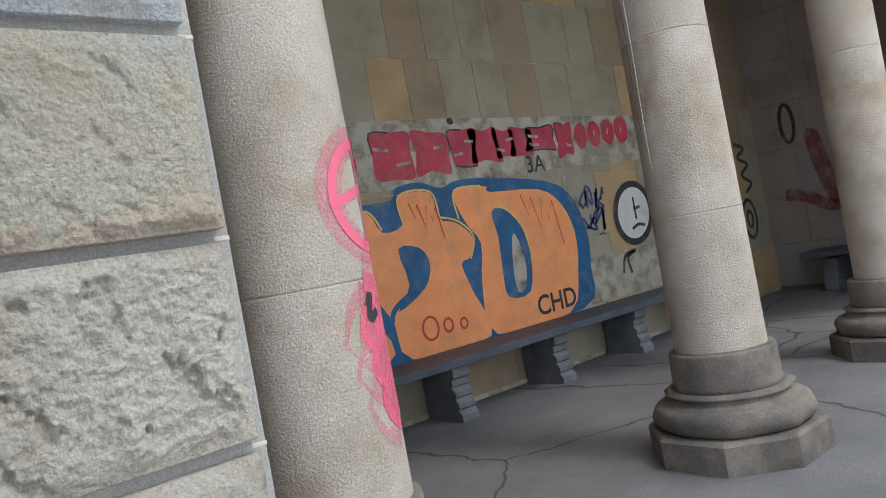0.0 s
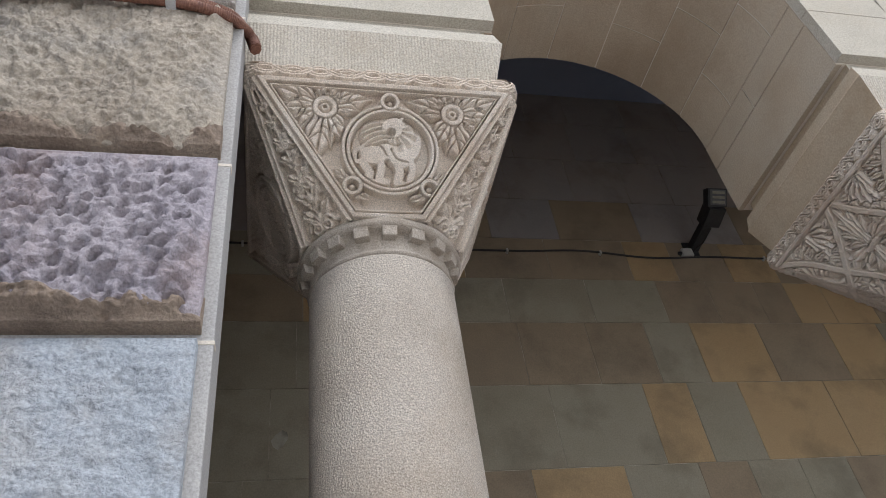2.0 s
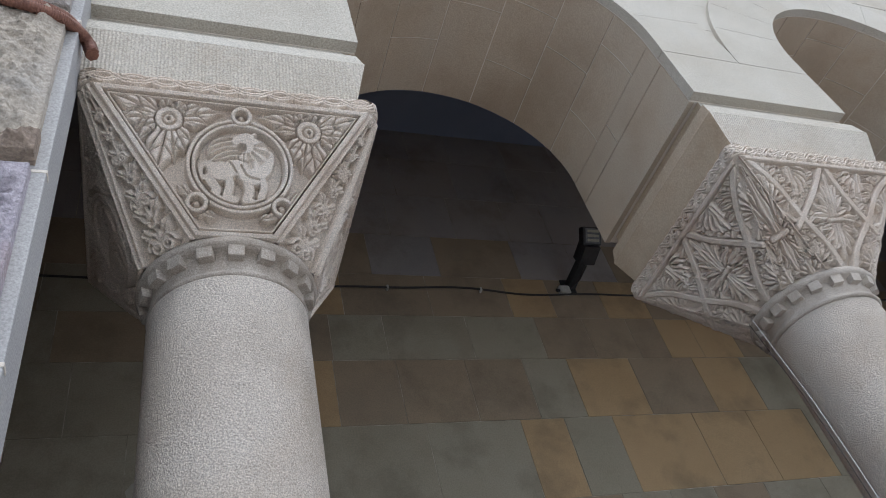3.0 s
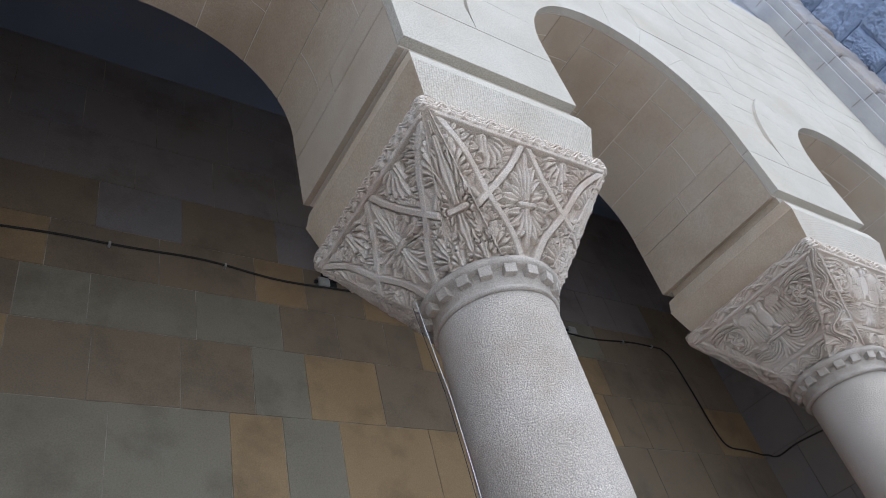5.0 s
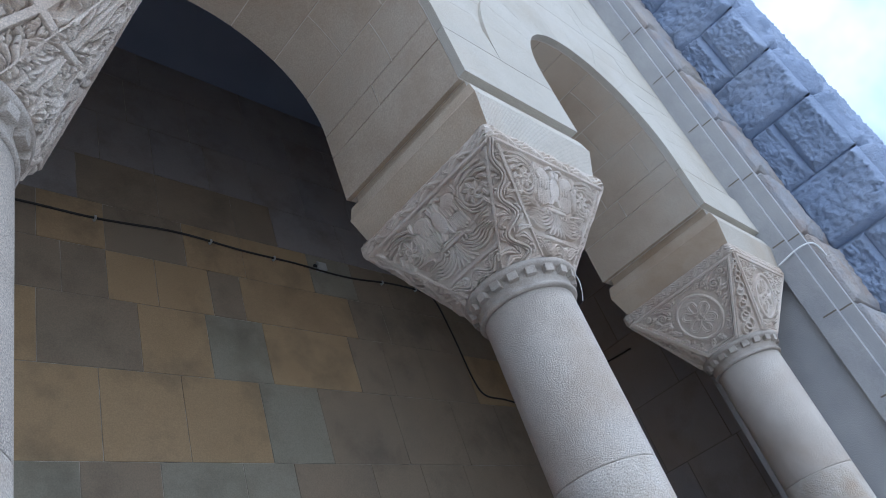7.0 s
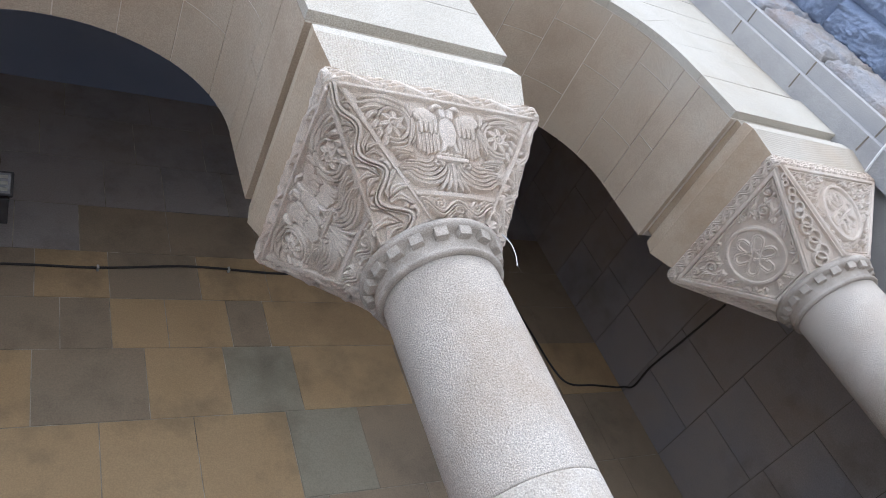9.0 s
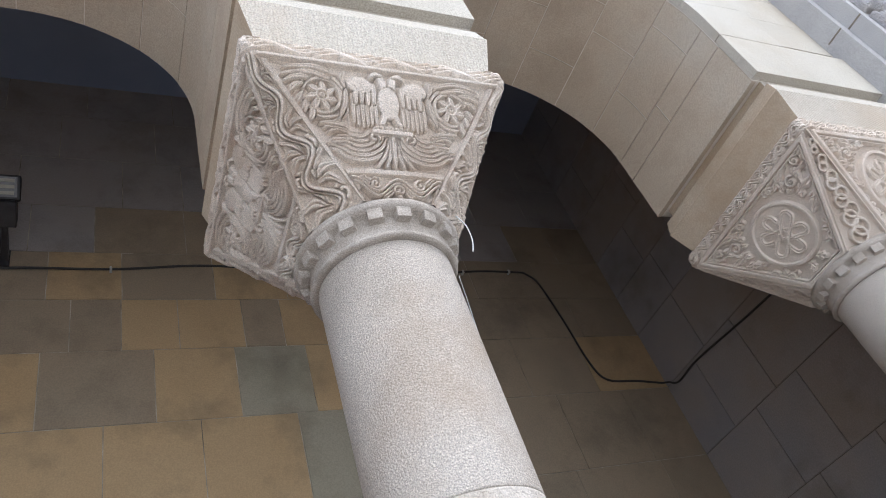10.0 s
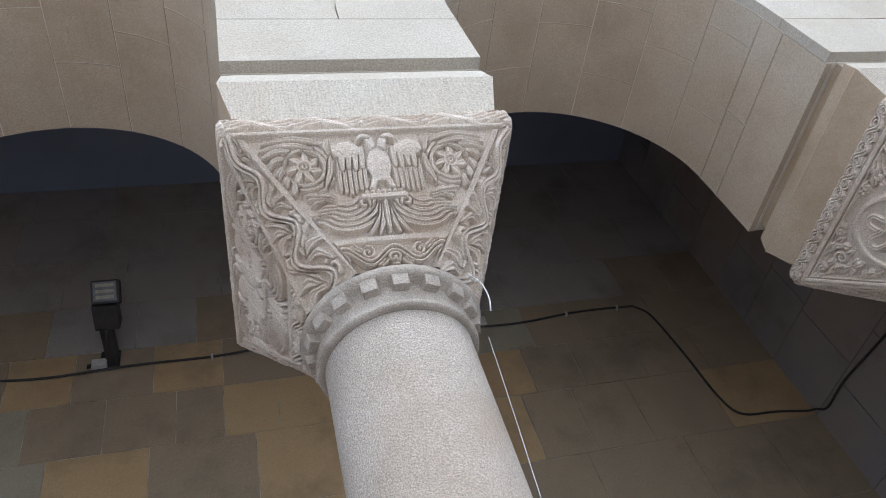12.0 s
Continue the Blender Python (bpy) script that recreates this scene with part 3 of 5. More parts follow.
def blade(h, X, V, pts, width, gap=0.004, groove=0.45, tip=0.0, level=1.0, scallop=0):
    """Cut a tapered, grooved leaf lobe or strand along a path into the relief h; a dark gap frames it."""
    pts = np.array(smooth_path(pts, 4) if len(pts) > 2 else pts, float)
    m = width * 1.3 + gap
    lo, hi = pts.min(0) - m, pts.max(0) + m
    rows = np.nonzero((V[:, 0] >= lo[1]) & (V[:, 0] <= hi[1]))[0]
    if not len(rows):
        return h
    r0, r1 = rows[0], rows[-1] + 1
    cols = np.nonzero(((X[r0:r1] >= lo[0]) & (X[r0:r1] <= hi[0])).any(0))[0]
    if not len(cols):
        return h
    win = (slice(r0, r1), slice(cols[0], cols[-1] + 1))
    x, v = X[win], V[win]
    best, at = np.full(x.shape, 9.0), np.zeros(x.shape)
    n_ = len(pts) - 1
    for i in range(n_):
        (x0, y0), (x1, y1) = pts[i], pts[i + 1]
        dx, dy = x1 - x0, y1 - y0
        t = np.clip(((x - x0) * dx + (v - y0) * dy) / (dx * dx + dy * dy + 1e-12), 0, 1)
        d = np.hypot(x - x0 - t * dx, v - y0 - t * dy)
        near = d < best
        best, at = np.where(near, d, best), np.where(near, (i + t) / n_, at)
    w = width * np.clip(tip + (1 - tip) * np.sin(math.pi * np.clip(at * 0.86 + 0.10, 0, 1)) ** 0.7, 0.05, 1)
    if scallop:
        w = w * (1 + 0.18 * np.cos(2 * math.pi * scallop * at))
    body = np.clip((w - best) / (0.40 * width), 0, 1) ** 0.6
    body = level * body * (1 - groove * np.exp(-(best / (0.24 * width)) ** 2))
    h[win] = np.where(best < w, body, np.where(best < w + gap, np.minimum(h[win], 0.02), h[win]))
    return h


def drill(h, X, V, cx, cy, r):
    return np.where(np.hypot(X - cx, V - cy) < r, -0.35, h)


def acanthus(h, X, V, cx, cy, ang, size, n, spread, curl=0.35, fat=1.0):
    """A fan of scalloped lobes, the outer ones first, the middle one on top, each bending outwards."""
    order = sorted(range(n), key=lambda i: -abs(i - (n - 1) / 2))
    for i in order:
        t = 2 * i / (n - 1) - 1
        a_ = ang + spread * t
        ln = size * (1 - 0.26 * abs(t) ** 1.6)
        bend = curl * (t if t else 0.02)
        pts = [(cx + ln * f * math.cos(a_ + bend * f * f), cy + ln * f * math.sin(a_ + bend * f * f)) for f in (0.06, 0.4, 0.72, 1.0)]
        wd = fat * (0.62 * size * spread / n + 0.006)
        h = blade(h, X, V, pts, wd, 0.0045, 0.5, 0.25, 1.0 - 0.12 * abs(t), 2.5)
        # side lobelets
        for sg in (-1, 1):
            p = pts[2]
            b_ = a_ + bend * 0.5 + sg * 0.75
            h = blade(h, X, V, [p, (p[0] + 0.30 * ln * math.cos(b_), p[1] + 0.30 * ln * math.sin(b_))], 0.55 * wd, 0.003, 0.4, 0.3, 0.85)
    for i in range(n - 1):
        a_ = ang + spread * (2 * (i + 0.5) / (n - 1) - 1)
        h = drill(h, X, V, cx + 0.52 * size * math.cos(a_), cy + 0.52 * size * math.sin(a_), 0.0042)
    return h


def fleur(h, X, V, cx, cy, up, down, wide):
    """Two bunches of leaves tied together by a band."""
    for sg, ln in ((-1, down), (1, up)):
        for s in (-1, 1):
            for k, (ox, oy) in enumerate(((1.0, 0.30), (0.85, 0.62), (0.52, 0.86))):
                tip = (cx + s * wide * ox, cy + sg * ln * oy)
                mid = (cx + s * wide * ox * 0.42, cy + sg * ln * oy * 0.72)
                h = blade(h, X, V, [(cx + s * 0.006, cy + sg * 0.01), mid, tip], 0.016, 0.004, 0.5, 0.25, 0.85 + 0.04 * k, 2.0)
            h = blade(h, X, V, [(cx + s * wide * 0.80, cy + sg * ln * 0.22), (cx + s * wide * 0.93, cy + sg * ln * 0.36), (cx + s * wide * 0.80, cy + sg * ln * 0.44)], 0.009, 0.003, 0.2, 0.4, 0.9)
            h = drill(h, X, V, cx + s * wide * 0.36, cy + sg * ln * 0.78, 0.004)
        h = blade(h, X, V, [(cx, cy), (cx, cy + sg * ln * 0.5), (cx, cy + sg * ln)], 0.017, 0.004, 0.5, 0.3, 1.0, 2.0)
    return blade(h, X, V, [(cx - 0.034, cy - 0.004), (cx + 0.034, cy + 0.004)], 0.011, 0.004, 0.0, 1.0, 1.0)


def palmette_panel(X, V, HW):
    h = np.zeros_like(X)
    for s in (-1, 1):
        h = acanthus(h, X, V, s * 0.205, 0.462, -math.pi / 2 - s * 0.08, 0.205, 9, 1.32, -0.30, 1.1)
        h = acanthus(h, X, V, s * 0.160, 0.012, math.pi / 2, 0.165, 7, 0.95, 0.55)
        h = acanthus(h, X, V, s * 0.335, 0.270, math.pi / 2 - s * 0.50, 0.215, 9, 1.15, 0.3, 1.1)
        h = acanthus(h, X, V, s * 0.300, 0.245, -math.pi / 2 + s * 0.15, 0.21, 7, 0.95, 0.3, 1.1)
        h = acanthus(h, X, V, s * 0.012, 0.235, math.pi / 2 - s * math.pi / 2, 0.150, 5, 1.0, 0.4, 0.9)
    h = fleur(h, X, V, 0.0, 0.225, 0.215, 0.175, 0.115)
    d = np.minimum.reduce([path_distance(X, V, p) for p in STRAPS])
    h = np.where(d < 0.0185, 0.02, h)
    h = np.maximum(h, 0.92 * np.clip((0.0145 - d) / 0.003, 0, 1))
    h = np.where(SLANT - V < 0.026, 0.02, h)
    return np.maximum(h, flat_ridge(np.abs(SLANT - V - 0.009), 0.013))


def strap_corner(X, V, HW):
    A = np.abs(X)
    h = np.zeros_like(X)
    h = acanthus(h, X, V, 0.0, 0.46, -math.pi / 2, 0.10, 5, 0.5, -0.2)
    for s in (-1, 1):
        h = acanthus(h, X, V, s * 0.008, 0.175, math.pi / 2 - s * math.pi / 2, 0.095, 5, 1.1, 0.4)
        h = acanthus(h, X, V, s * 0.045, 0.005, math.pi / 2, 0.10, 5, 0.8, 0.4)
    h = fleur(h, X, V, 0.0, 0.175, 0.23, 0.13, 0.060)
    edge = np.abs(A - (0.020 + 0.055 * np.abs(np.sin(math.pi * np.clip((V - 0.02) / 0.40, 0, 1)))))
    h = np.where((edge < 0.013) & (HW - A < 0.03), 0.02, h)
    return np.maximum(0.95 * h, 0.9 * flat_ridge(HW - A, 0.005))


def eagle_panel(X, V, HW):
    h = np.zeros_like(X)
    A = np.abs(X)
    lim = 0.178 + 0.60 * (V - 0.09)
    for s in (-1, 1):
        arc = lambda cx, cy, r, a0, a1, n=7, grow=0.0: [(s * (cx + (r + grow * i / (n - 1)) * math.cos(math.radians(a0 + (a1 - a0) * i / (n - 1)))), cy + (r + grow * i / (n - 1)) * math.sin(math.radians(a0 + (a1 - a0) * i / (n - 1)))) for i in range(n)]
        # sweeping strands under the bird, curling out of a small volute and ending in pointed tips
        for i in range(6):
            r = 0.040 + 0.0165 * i
            pts = arc(0.118, 0.262, r, 186, 292 + 4 * i) + [(s * (0.185 + 0.016 * i), 0.222 - 0.0135 * i)]
            h = blade(h, X, V, pts, 0.0082, 0.0028, 0.25, 0.35, 0.9 - 0.02 * i)
        for i in range(3):
            h = blade(h, X, V, [(s * 0.150, 0.232 + 0.010 * i), (s * 0.185, 0.245 + 0.008 * i), (s * (0.215 + 0.012 * i), 0.232 + 0.016 * i)], 0.0085, 0.003, 0.3, 0.3, 0.9)
        h = blade(h, X, V, arc(0.064, 0.222, 0.017, 200, -130, 8, -0.010), 0.0062, 0.003, 0.0, 0.5, 1.0)
        # strands round the whirl, opening into leaves towards the upper corner and the band
        for i, (a0, a1) in enumerate(((20, 330), (40, 300), (60, 250))):
            h = blade(h, X, V, arc(0.228, 0.358, 0.062 + 0.0155 * i, a0, a1, 12), 0.0076, 0.0028, 0.25, 0.4, 0.9)
        for x0, v0, x1, v1, x2, v2 in ((0.175, 0.440, 0.25, 0.462, 0.345, 0.450), (0.20, 0.425, 0.27, 0.440, 0.352, 0.425), (0.27, 0.420, 0.31, 0.418, 0.348, 0.398), (0.288, 0.395, 0.315, 0.386, 0.330, 0.362), (0.292, 0.362, 0.304, 0.340, 0.312, 0.322), (0.282, 0.332, 0.285, 0.306, 0.298, 0.290), (0.262, 0.306, 0.262, 0.284, 0.272, 0.264), (0.150, 0.455, 0.158, 0.430, 0.150, 0.400), (0.146, 0.390, 0.152, 0.340, 0.170, 0.290)):
            h = blade(h, X, V, [(s * x0, v0), (s * x1, v1), (s * x2, v2)], 0.010, 0.003, 0.35, 0.3, 0.92)
        d = np.hypot(X - s * 0.228, V - 0.358)
        h = np.where(d < 0.054, 0.02, h)
        for i in range(7):
            a_ = 2 * math.pi * i / 7 + 0.3
            h = blade(h, X, V, [(s * 0.228 + 0.019 * math.cos(a_), 0.358 + 0.019 * math.sin(a_)), (s * 0.228 + 0.050 * math.cos(a_ + 0.35), 0.358 + 0.050 * math.sin(a_ + 0.35))], 0.0125, 0.002, 0.25, 0.35, 0.85)
        h = np.where(d < 0.022, 0.95 - 0.6 * np.exp(-((d - 0.0125) / 0.0028) ** 2) - 0.7 * (d < 0.004), h)
    # stalks that flare down from the perch
    for k in (-2, 2, -1, 1, 0):
        h = blade(h, X, V, [(0.006 * k, 0.232), (0.010 * k, 0.180), (0.030 * k, 0.122)], 0.0088, 0.003, 0.25, 0.4, 0.95)
    # foot band with a running scroll of double stems and leaves
    line = 0.106 - 0.25 * A * A
    foot = V < line
    k = 2 * math.pi / 0.145
    mid = 0.050
    wv = 0.022 * np.cos(k * A)
    sc = np.zeros_like(X)
    for o in (-0.0075, 0.0075):
        sc = np.maximum(sc, dome(np.abs(V - mid - wv - o), 0.0062))
    for i in range(4):
        x0 = 0.145 * (i * 0.5)
        sg = 1 if i % 2 else -1
        sc = np.maximum(sc, spiral(A, V, x0 + 0.005, mid + sg * 0.010, 0.021, 1.4, 0.0055, sg * 1.5, sg))
        sc = np.maximum(sc, leaf(A, V, x0 + 0.02, mid + sg * 0.012, sg * 0.7, 0.05, 0.011, 2, 0.1))
    h = np.where(foot, 0.95 * sc, h)
    h = np.where(np.abs(V - line) < 0.014, 0.02, h)
    h = np.where(np.abs(V - line) < 0.009, 0.55, h)
    # the two-headed bird before a sunk ground: feathers, shoulder, body, heads, perch
    near = (A < 0.142) & (V > 0.248) & (V < 0.472)
    h = np.where(near, 0.05, h)
    for s in (-1, 1):
        for i in range(6):
            x0 = 0.044 + 0.0155 * i
            h = blade(h, X, V, [(s * x0, 0.385), (s * (x0 + 0.004), 0.330), (s * (x0 + 0.004), 0.262 + 0.006 * abs(i - 3))], 0.0085, 0.0018, 0.3, 0.7, 0.72)
        for i in range(4):
            x0 = 0.050 + 0.0205 * i
            h = blade(h, X, V, [(s * x0, 0.418), (s * (x0 + 0.002), 0.352 - 0.006 * (i % 2))], 0.0115, 0.0018, 0.2, 0.6, 0.82)
        d = np.hypot((X - s * 0.098) / 0.044, (V - 0.412) / 0.030)
        h = np.where(d < 1, 0.70 + 0.28 * np.sqrt(np.clip(1 - d * d, 0, 1)) - 0.10 * (np.abs(V - 0.398 - 0.008 * np.cos(X * 260)) < 0.003), h)
        h = drill(h, X, V, s * 0.060, 0.446, 0.0165)
        h = blade(h, X, V, [(s * 0.010, 0.395), (s * 0.018, 0.430), (s * 0.022, 0.452)], 0.0165, 0.002, 0.0, 0.8, 0.95)
        h = blade(h, X, V, [(s * 0.020, 0.456), (s * 0.044, 0.460), (s * 0.058, 0.446)], 0.0095, 0.002, 0.0, 0.4, 1.0)
        h = blade(h, X, V, [(s * 0.016, 0.320), (s * 0.024, 0.292), (s * 0.034, 0.272)], 0.011, 0.002, 0.0, 0.7, 0.9)
        h = drill(h, X, V, s * 0.008, 0.285, 0.006)
    body = np.hypot(X / 0.038, (V - 0.358) / 0.060)
    h = np.where(body < 1, 0.58 + 0.32 * np.sqrt(np.clip(1 - body * body, 0, 1)) + 0.05 * np.cos(2 * math.pi * V / 0.014) * np.cos(2 * math.pi * X / 0.016), h)
    h = np.where((A < 0.076) & (np.abs(V - 0.252) < 0.020), 0.02, h)
    h = np.where((A < 0.070) & (np.abs(V - 0.244) < 0.008), 1.0, h)
    for k in range(-3, 4):
        h = np.maximum(h, dome(np.hypot(X - 0.017 * k, V - 0.261), 0.0085))
    # plain slanted band, vine beyond it
    vine = A > lim
    off = A - lim - 0.034
    sw = 0.013 * np.sin(V * 44)
    vn = np.maximum(dome(np.minimum(np.abs(off - sw - 0.006), np.abs(off - sw + 0.006)), 0.0055), dome(np.abs(off + sw), 0.006))
    h = np.where(vine, 0.9 * vn, h)
    bd = np.abs(A - lim) * 0.86
    h = np.where(bd < 0.013, 0.02, h)
    h = np.where(bd < 0.0085, 0.52 + 0.08 * np.cos(2 * math.pi * V / 0.006) * np.cos(2 * math.pi * A / 0.005), h)
    h = np.where(SLANT - V < 0.022, 0.05, h)
    return np.maximum(h, 0.9 * flat_ridge(np.abs(SLANT - V - 0.008), 0.010))


def scroll_corner(X, V, HW):
    """A double stem winding up the corner, with forked leaves and small curls in its bends."""
    h = np.zeros_like(X)
    half = lambda v: float(np.interp(v, V[:, 0], HW[:, 0]))
    n_ = 26
    wind = [(0.48 * half(SLANT * k / n_) * math.sin(2 * math.pi * (SLANT * k / n_) / 0.155), SLANT * k / n_) for k in range(n_ + 1)]
    for i in range(7):
        v = 0.036 + 0.0775 * i
        s = -1 if i % 2 else 1
        f = half(v)
        for a0, ln, w in ((0.95, 1.15, 0.013), (0.30, 1.0, 0.012), (-0.45, 0.9, 0.011)):
            ln = max(0.022, ln * f)
            x0, v0 = -s * 0.05 * f, v - 0.012
            h = blade(h, X, V, [(x0, v0), (x0 - s * 0.5 * ln * math.cos(a0 + 0.5), v0 + 0.5 * ln * math.sin(a0 + 0.5)), (x0 - s * ln * math.cos(a0), v0 + ln * math.sin(a0))], max(0.006, w * f / 0.08), 0.003, 0.45, 0.3, 0.9, 2.0)
        if f > 0.045:
            h = np.maximum(h, spiral(X, V, s * 0.62 * f, v + 0.012, 0.30 * f, 1.4, 0.0065, 1.5 if s > 0 else math.pi - 1.5, s))
    for o in (-0.0065, 0.0065):
        h = blade(h, X, V, [(x + o, v) for x, v in wind], 0.0062, 0.003, 0.0, 1.0, 1.0)
    return 0.95 * h


def knot_panel(X, V, HW):
    b, e = frame_lines(X, V, HW)
    h = np.zeros_like(X)
    cx, cy = 0.0, 0.258
    rad = np.hypot(X - cx, V - cy)
    fol = np.zeros_like(X)
    for s in (-1, 1):
        for x0, v0, an, ln in ((0.17, 0.36, 0.5, 0.16), (0.16, 0.38, 1.15, 0.10), (0.19, 0.33, 0.05, 0.16), (0.09, 0.43, 1.3, 0.06), (0.14, 0.15, -0.9, 0.12), (0.17, 0.22, 0.6, 0.13), (0.13, 0.42, 0.35, 0.17), (0.10, 0.10, -0.3, 0.09), (0.02, 0.09, -1.0, 0.07), (0.20, 0.30, 0.9, 0.15), (0.26, 0.40, 0.2, 0.13), (0.22, 0.28, -0.1, 0.12), (0.19, 0.17, 0.1, 0.10), (0.33, 0.44, 0.1, 0.09)):
            fol = np.maximum(fol, leaf(X, V, s * x0, v0, an if s > 0 else math.pi - an, ln, 0.019, 3, 0.2))
        for x0, v0, r_ in ((0.145, 0.095, 0.022), (0.225, 0.39, 0.030), (0.315, 0.44, 0.024), (0.19, 0.16, 0.022), (0.12, 0.44, 0.018)):
            d = np.hypot(X - s * x0, V - v0)
            fol = np.where(d < r_ + 0.006, 0, fol)
            fol = np.maximum(fol, spiral(X, V, s * x0, v0, r_, 1.5, 0.0062, 0.5 if s > 0 else math.pi - 0.5, s))
    h = np.where(rad > 0.172, 0.85 * fol, h)
    h = np.where(rad < 0.164, 0.30, h)
    h = np.maximum(h, ring(X, V, cx, cy, 0.155, 0.011))
    knot = np.zeros_like(X)
    for i in range(3):
        a_ = math.pi / 2 + i * math.pi / 3
        c, s = math.cos(a_), math.sin(a_)
        p, q = (X - cx) * c + (V - cy) * s, -(X - cx) * s + (V - cy) * c
        d = np.abs(np.hypot(np.maximum(np.abs(p) - 0.088, 0), q * (1 + 0.25 * (np.abs(p) < 0.04))) - 0.026)
        over = 0.86 + 0.14 * np.cos(6 * np.arctan2(V - cy, X - cx) + i * 2.1)
        kn = flat_ridge(d, 0.0115) * over * (1 - 0.25 * np.exp(-(d / 0.003) ** 2))
        knot = np.where(d < 0.014, np.maximum(knot * 0.35, kn), knot)
    h = np.where(rad < 0.138, np.maximum(h, knot), h)
    return np.maximum(b, np.where(e > 0.034, 0.95 * h, 0))


def chain_corner(X, V, HW):
    h = 0.9 * flat_ridge(np.abs(HW - np.abs(X) - 0.005), 0.005)
    for i in range(6):
        v = 0.05 + 0.075 * i
        r = 0.036 * max(0.35, 1 - v / SLANT * 0.75)
        for s in (-1, 1):
            h = np.maximum(h, 0.9 * ring(X, V, s * r * 0.35, v + s * 0.014, r, 0.007))
    return h


def braid(S, V, H, period=0.18):
    """An edge band: two double strands plaited along S."""
    k = 2 * math.pi / period
    h = np.zeros_like(S)
    for i in range(2):
        ph = k * S + i * math.pi
        slope = np.sqrt(1 + (0.25 * H * k * np.cos(ph)) ** 2)
        d = np.abs(V - H / 2 - 0.28 * H * np.sin(ph)) / slope
        over = np.where(np.cos(ph * 2 + i * math.pi) > 0, 1.0, 0.8) if i else 0.9
        st = flat_ridge(np.abs(d - 0.0066), 0.0060) * over
        h = np.where(d < 0.0135, np.maximum(st, 0.4 * h), h)
    return np.maximum(h, 0.9 * flat_ridge(np.minimum(V, H - V), 0.006))


def small_braid(S, V, H):
    return braid(S, V, H, 0.115)


def waves(S, V, H):
    k = 2 * math.pi / 0.21
    h = np.zeros_like(S)
    for i in range(4):
        d = np.abs(V - H / 2 - 0.24 * H * np.sin(k * S + 0.55 * i) - (i - 1.5) * 0.0125)
        h = np.maximum(h, 0.95 * dome(d, 0.0062))
    for i in range(-5, 6):
        for s, o in ((1, 0.0), (-1, 0.105)):
            h = np.maximum(h, leaf(S, V, 0.21 * i * 0.5 + o * 0.5, H / 2 + s * 0.004, s * 0.45, 0.055, 0.010, 1, 0.1))
    return np.maximum(h, 0.9 * flat_ridge(np.minimum(V, H - V), 0.005))


def relief_panel(name, fn, lo, hi, off_lo, off_hi, turn, depth, nu, nv, parent, seed):
    """A displaced panel between half widths lo (foot) and hi (top), set off from the axis, turned about it."""
    u, v = np.meshgrid(np.linspace(-1, 1, nu), np.linspace(0, 1, nv))
    hw = lo + (hi - lo) * v
    X, off = u * hw, off_lo + (off_hi - off_lo) * v
    Z = CAP_Z0 + (CAP_Z1 - CAP_Z0) * v
    s = math.hypot(CAP_Z1 - CAP_Z0, off_hi - off_lo)
    h = fn(X, v * SLANT, hw)
    k = np.ones((3, 3)) / 9
    hp = np.pad(h, 1, mode="edge")
    h = 0.85 * h + 0.15 * sum(hp[i:i + nv, j:j + nu] for i in range(3) for j in range(3)) / 9
    rs = np.random.RandomState(seed)
    h = h * (1 + 0.05 * rs.randn(1)[0])
    edge = np.clip(np.minimum.reduce([hw - np.abs(X), v * SLANT, (1 - v) * SLANT]) / 0.006, 0, 1)
    d = depth * (np.sign(h) * np.abs(h) ** 0.7 - 0.62) * edge + 0.0007 * rs.randn(nv, nu) * edge
    ny, nz = (CAP_Z1 - CAP_Z0) / s, (off_hi - off_lo) / s
    Y, Zd = -(off + d * ny), Z - d * nz
    c, sn = math.cos(turn), math.sin(turn)
    P = np.stack([X * c - Y * sn, X * sn + Y * c, Zd - G], -1)
    return grid_mesh(name, P, M_CARVED, parent)


def abacus(parent, fn, seed, full):
    z0, z1, hw = CAP_Z1, CAP_TOP, 0.474
    ab = box("abacus", -hw + 0.026, hw - 0.026, -hw + 0.026, hw - 0.026, z0 - G + 0.001, z1 - G, M_CARVED, parent)
    for i in range(4):
        nu, nv = (420, 32) if i in full else (120, 10)
        S, V = np.meshgrid(np.linspace(-hw, hw, nu), np.linspace(0, z1 - z0, nv))
        corner = np.clip((hw - np.abs(S)) / 0.012, 0, 1) ** 0.5
        edge = np.clip(np.minimum(V, z1 - z0 - V) / 0.008, 0, 1) ** 0.5
        d = 0.024 * (fn(S, V, z1 - z0) - 0.45) * edge - 0.02 * (1 - corner) - 0.008 * (1 - edge)
        Y = -(hw - 0.010 + d)
        a_ = i * math.pi / 2
        Z = V + z0 - G
        inner = np.full((1, nu), -(hw - 0.07))
        S, Y, Z = np.concatenate([S[:1], S, S[-1:]]), np.concatenate([inner, Y, inner]), np.concatenate([Z[:1] + 0.002, Z, Z[-1:] - 0.0015])
        P = np.stack([S * math.cos(a_) - Y * math.sin(a_), S * math.sin(a_) + Y * math.cos(a_), Z], -1)
        grid_mesh("edge_band", P, M_CARVED, ab)
    return ab


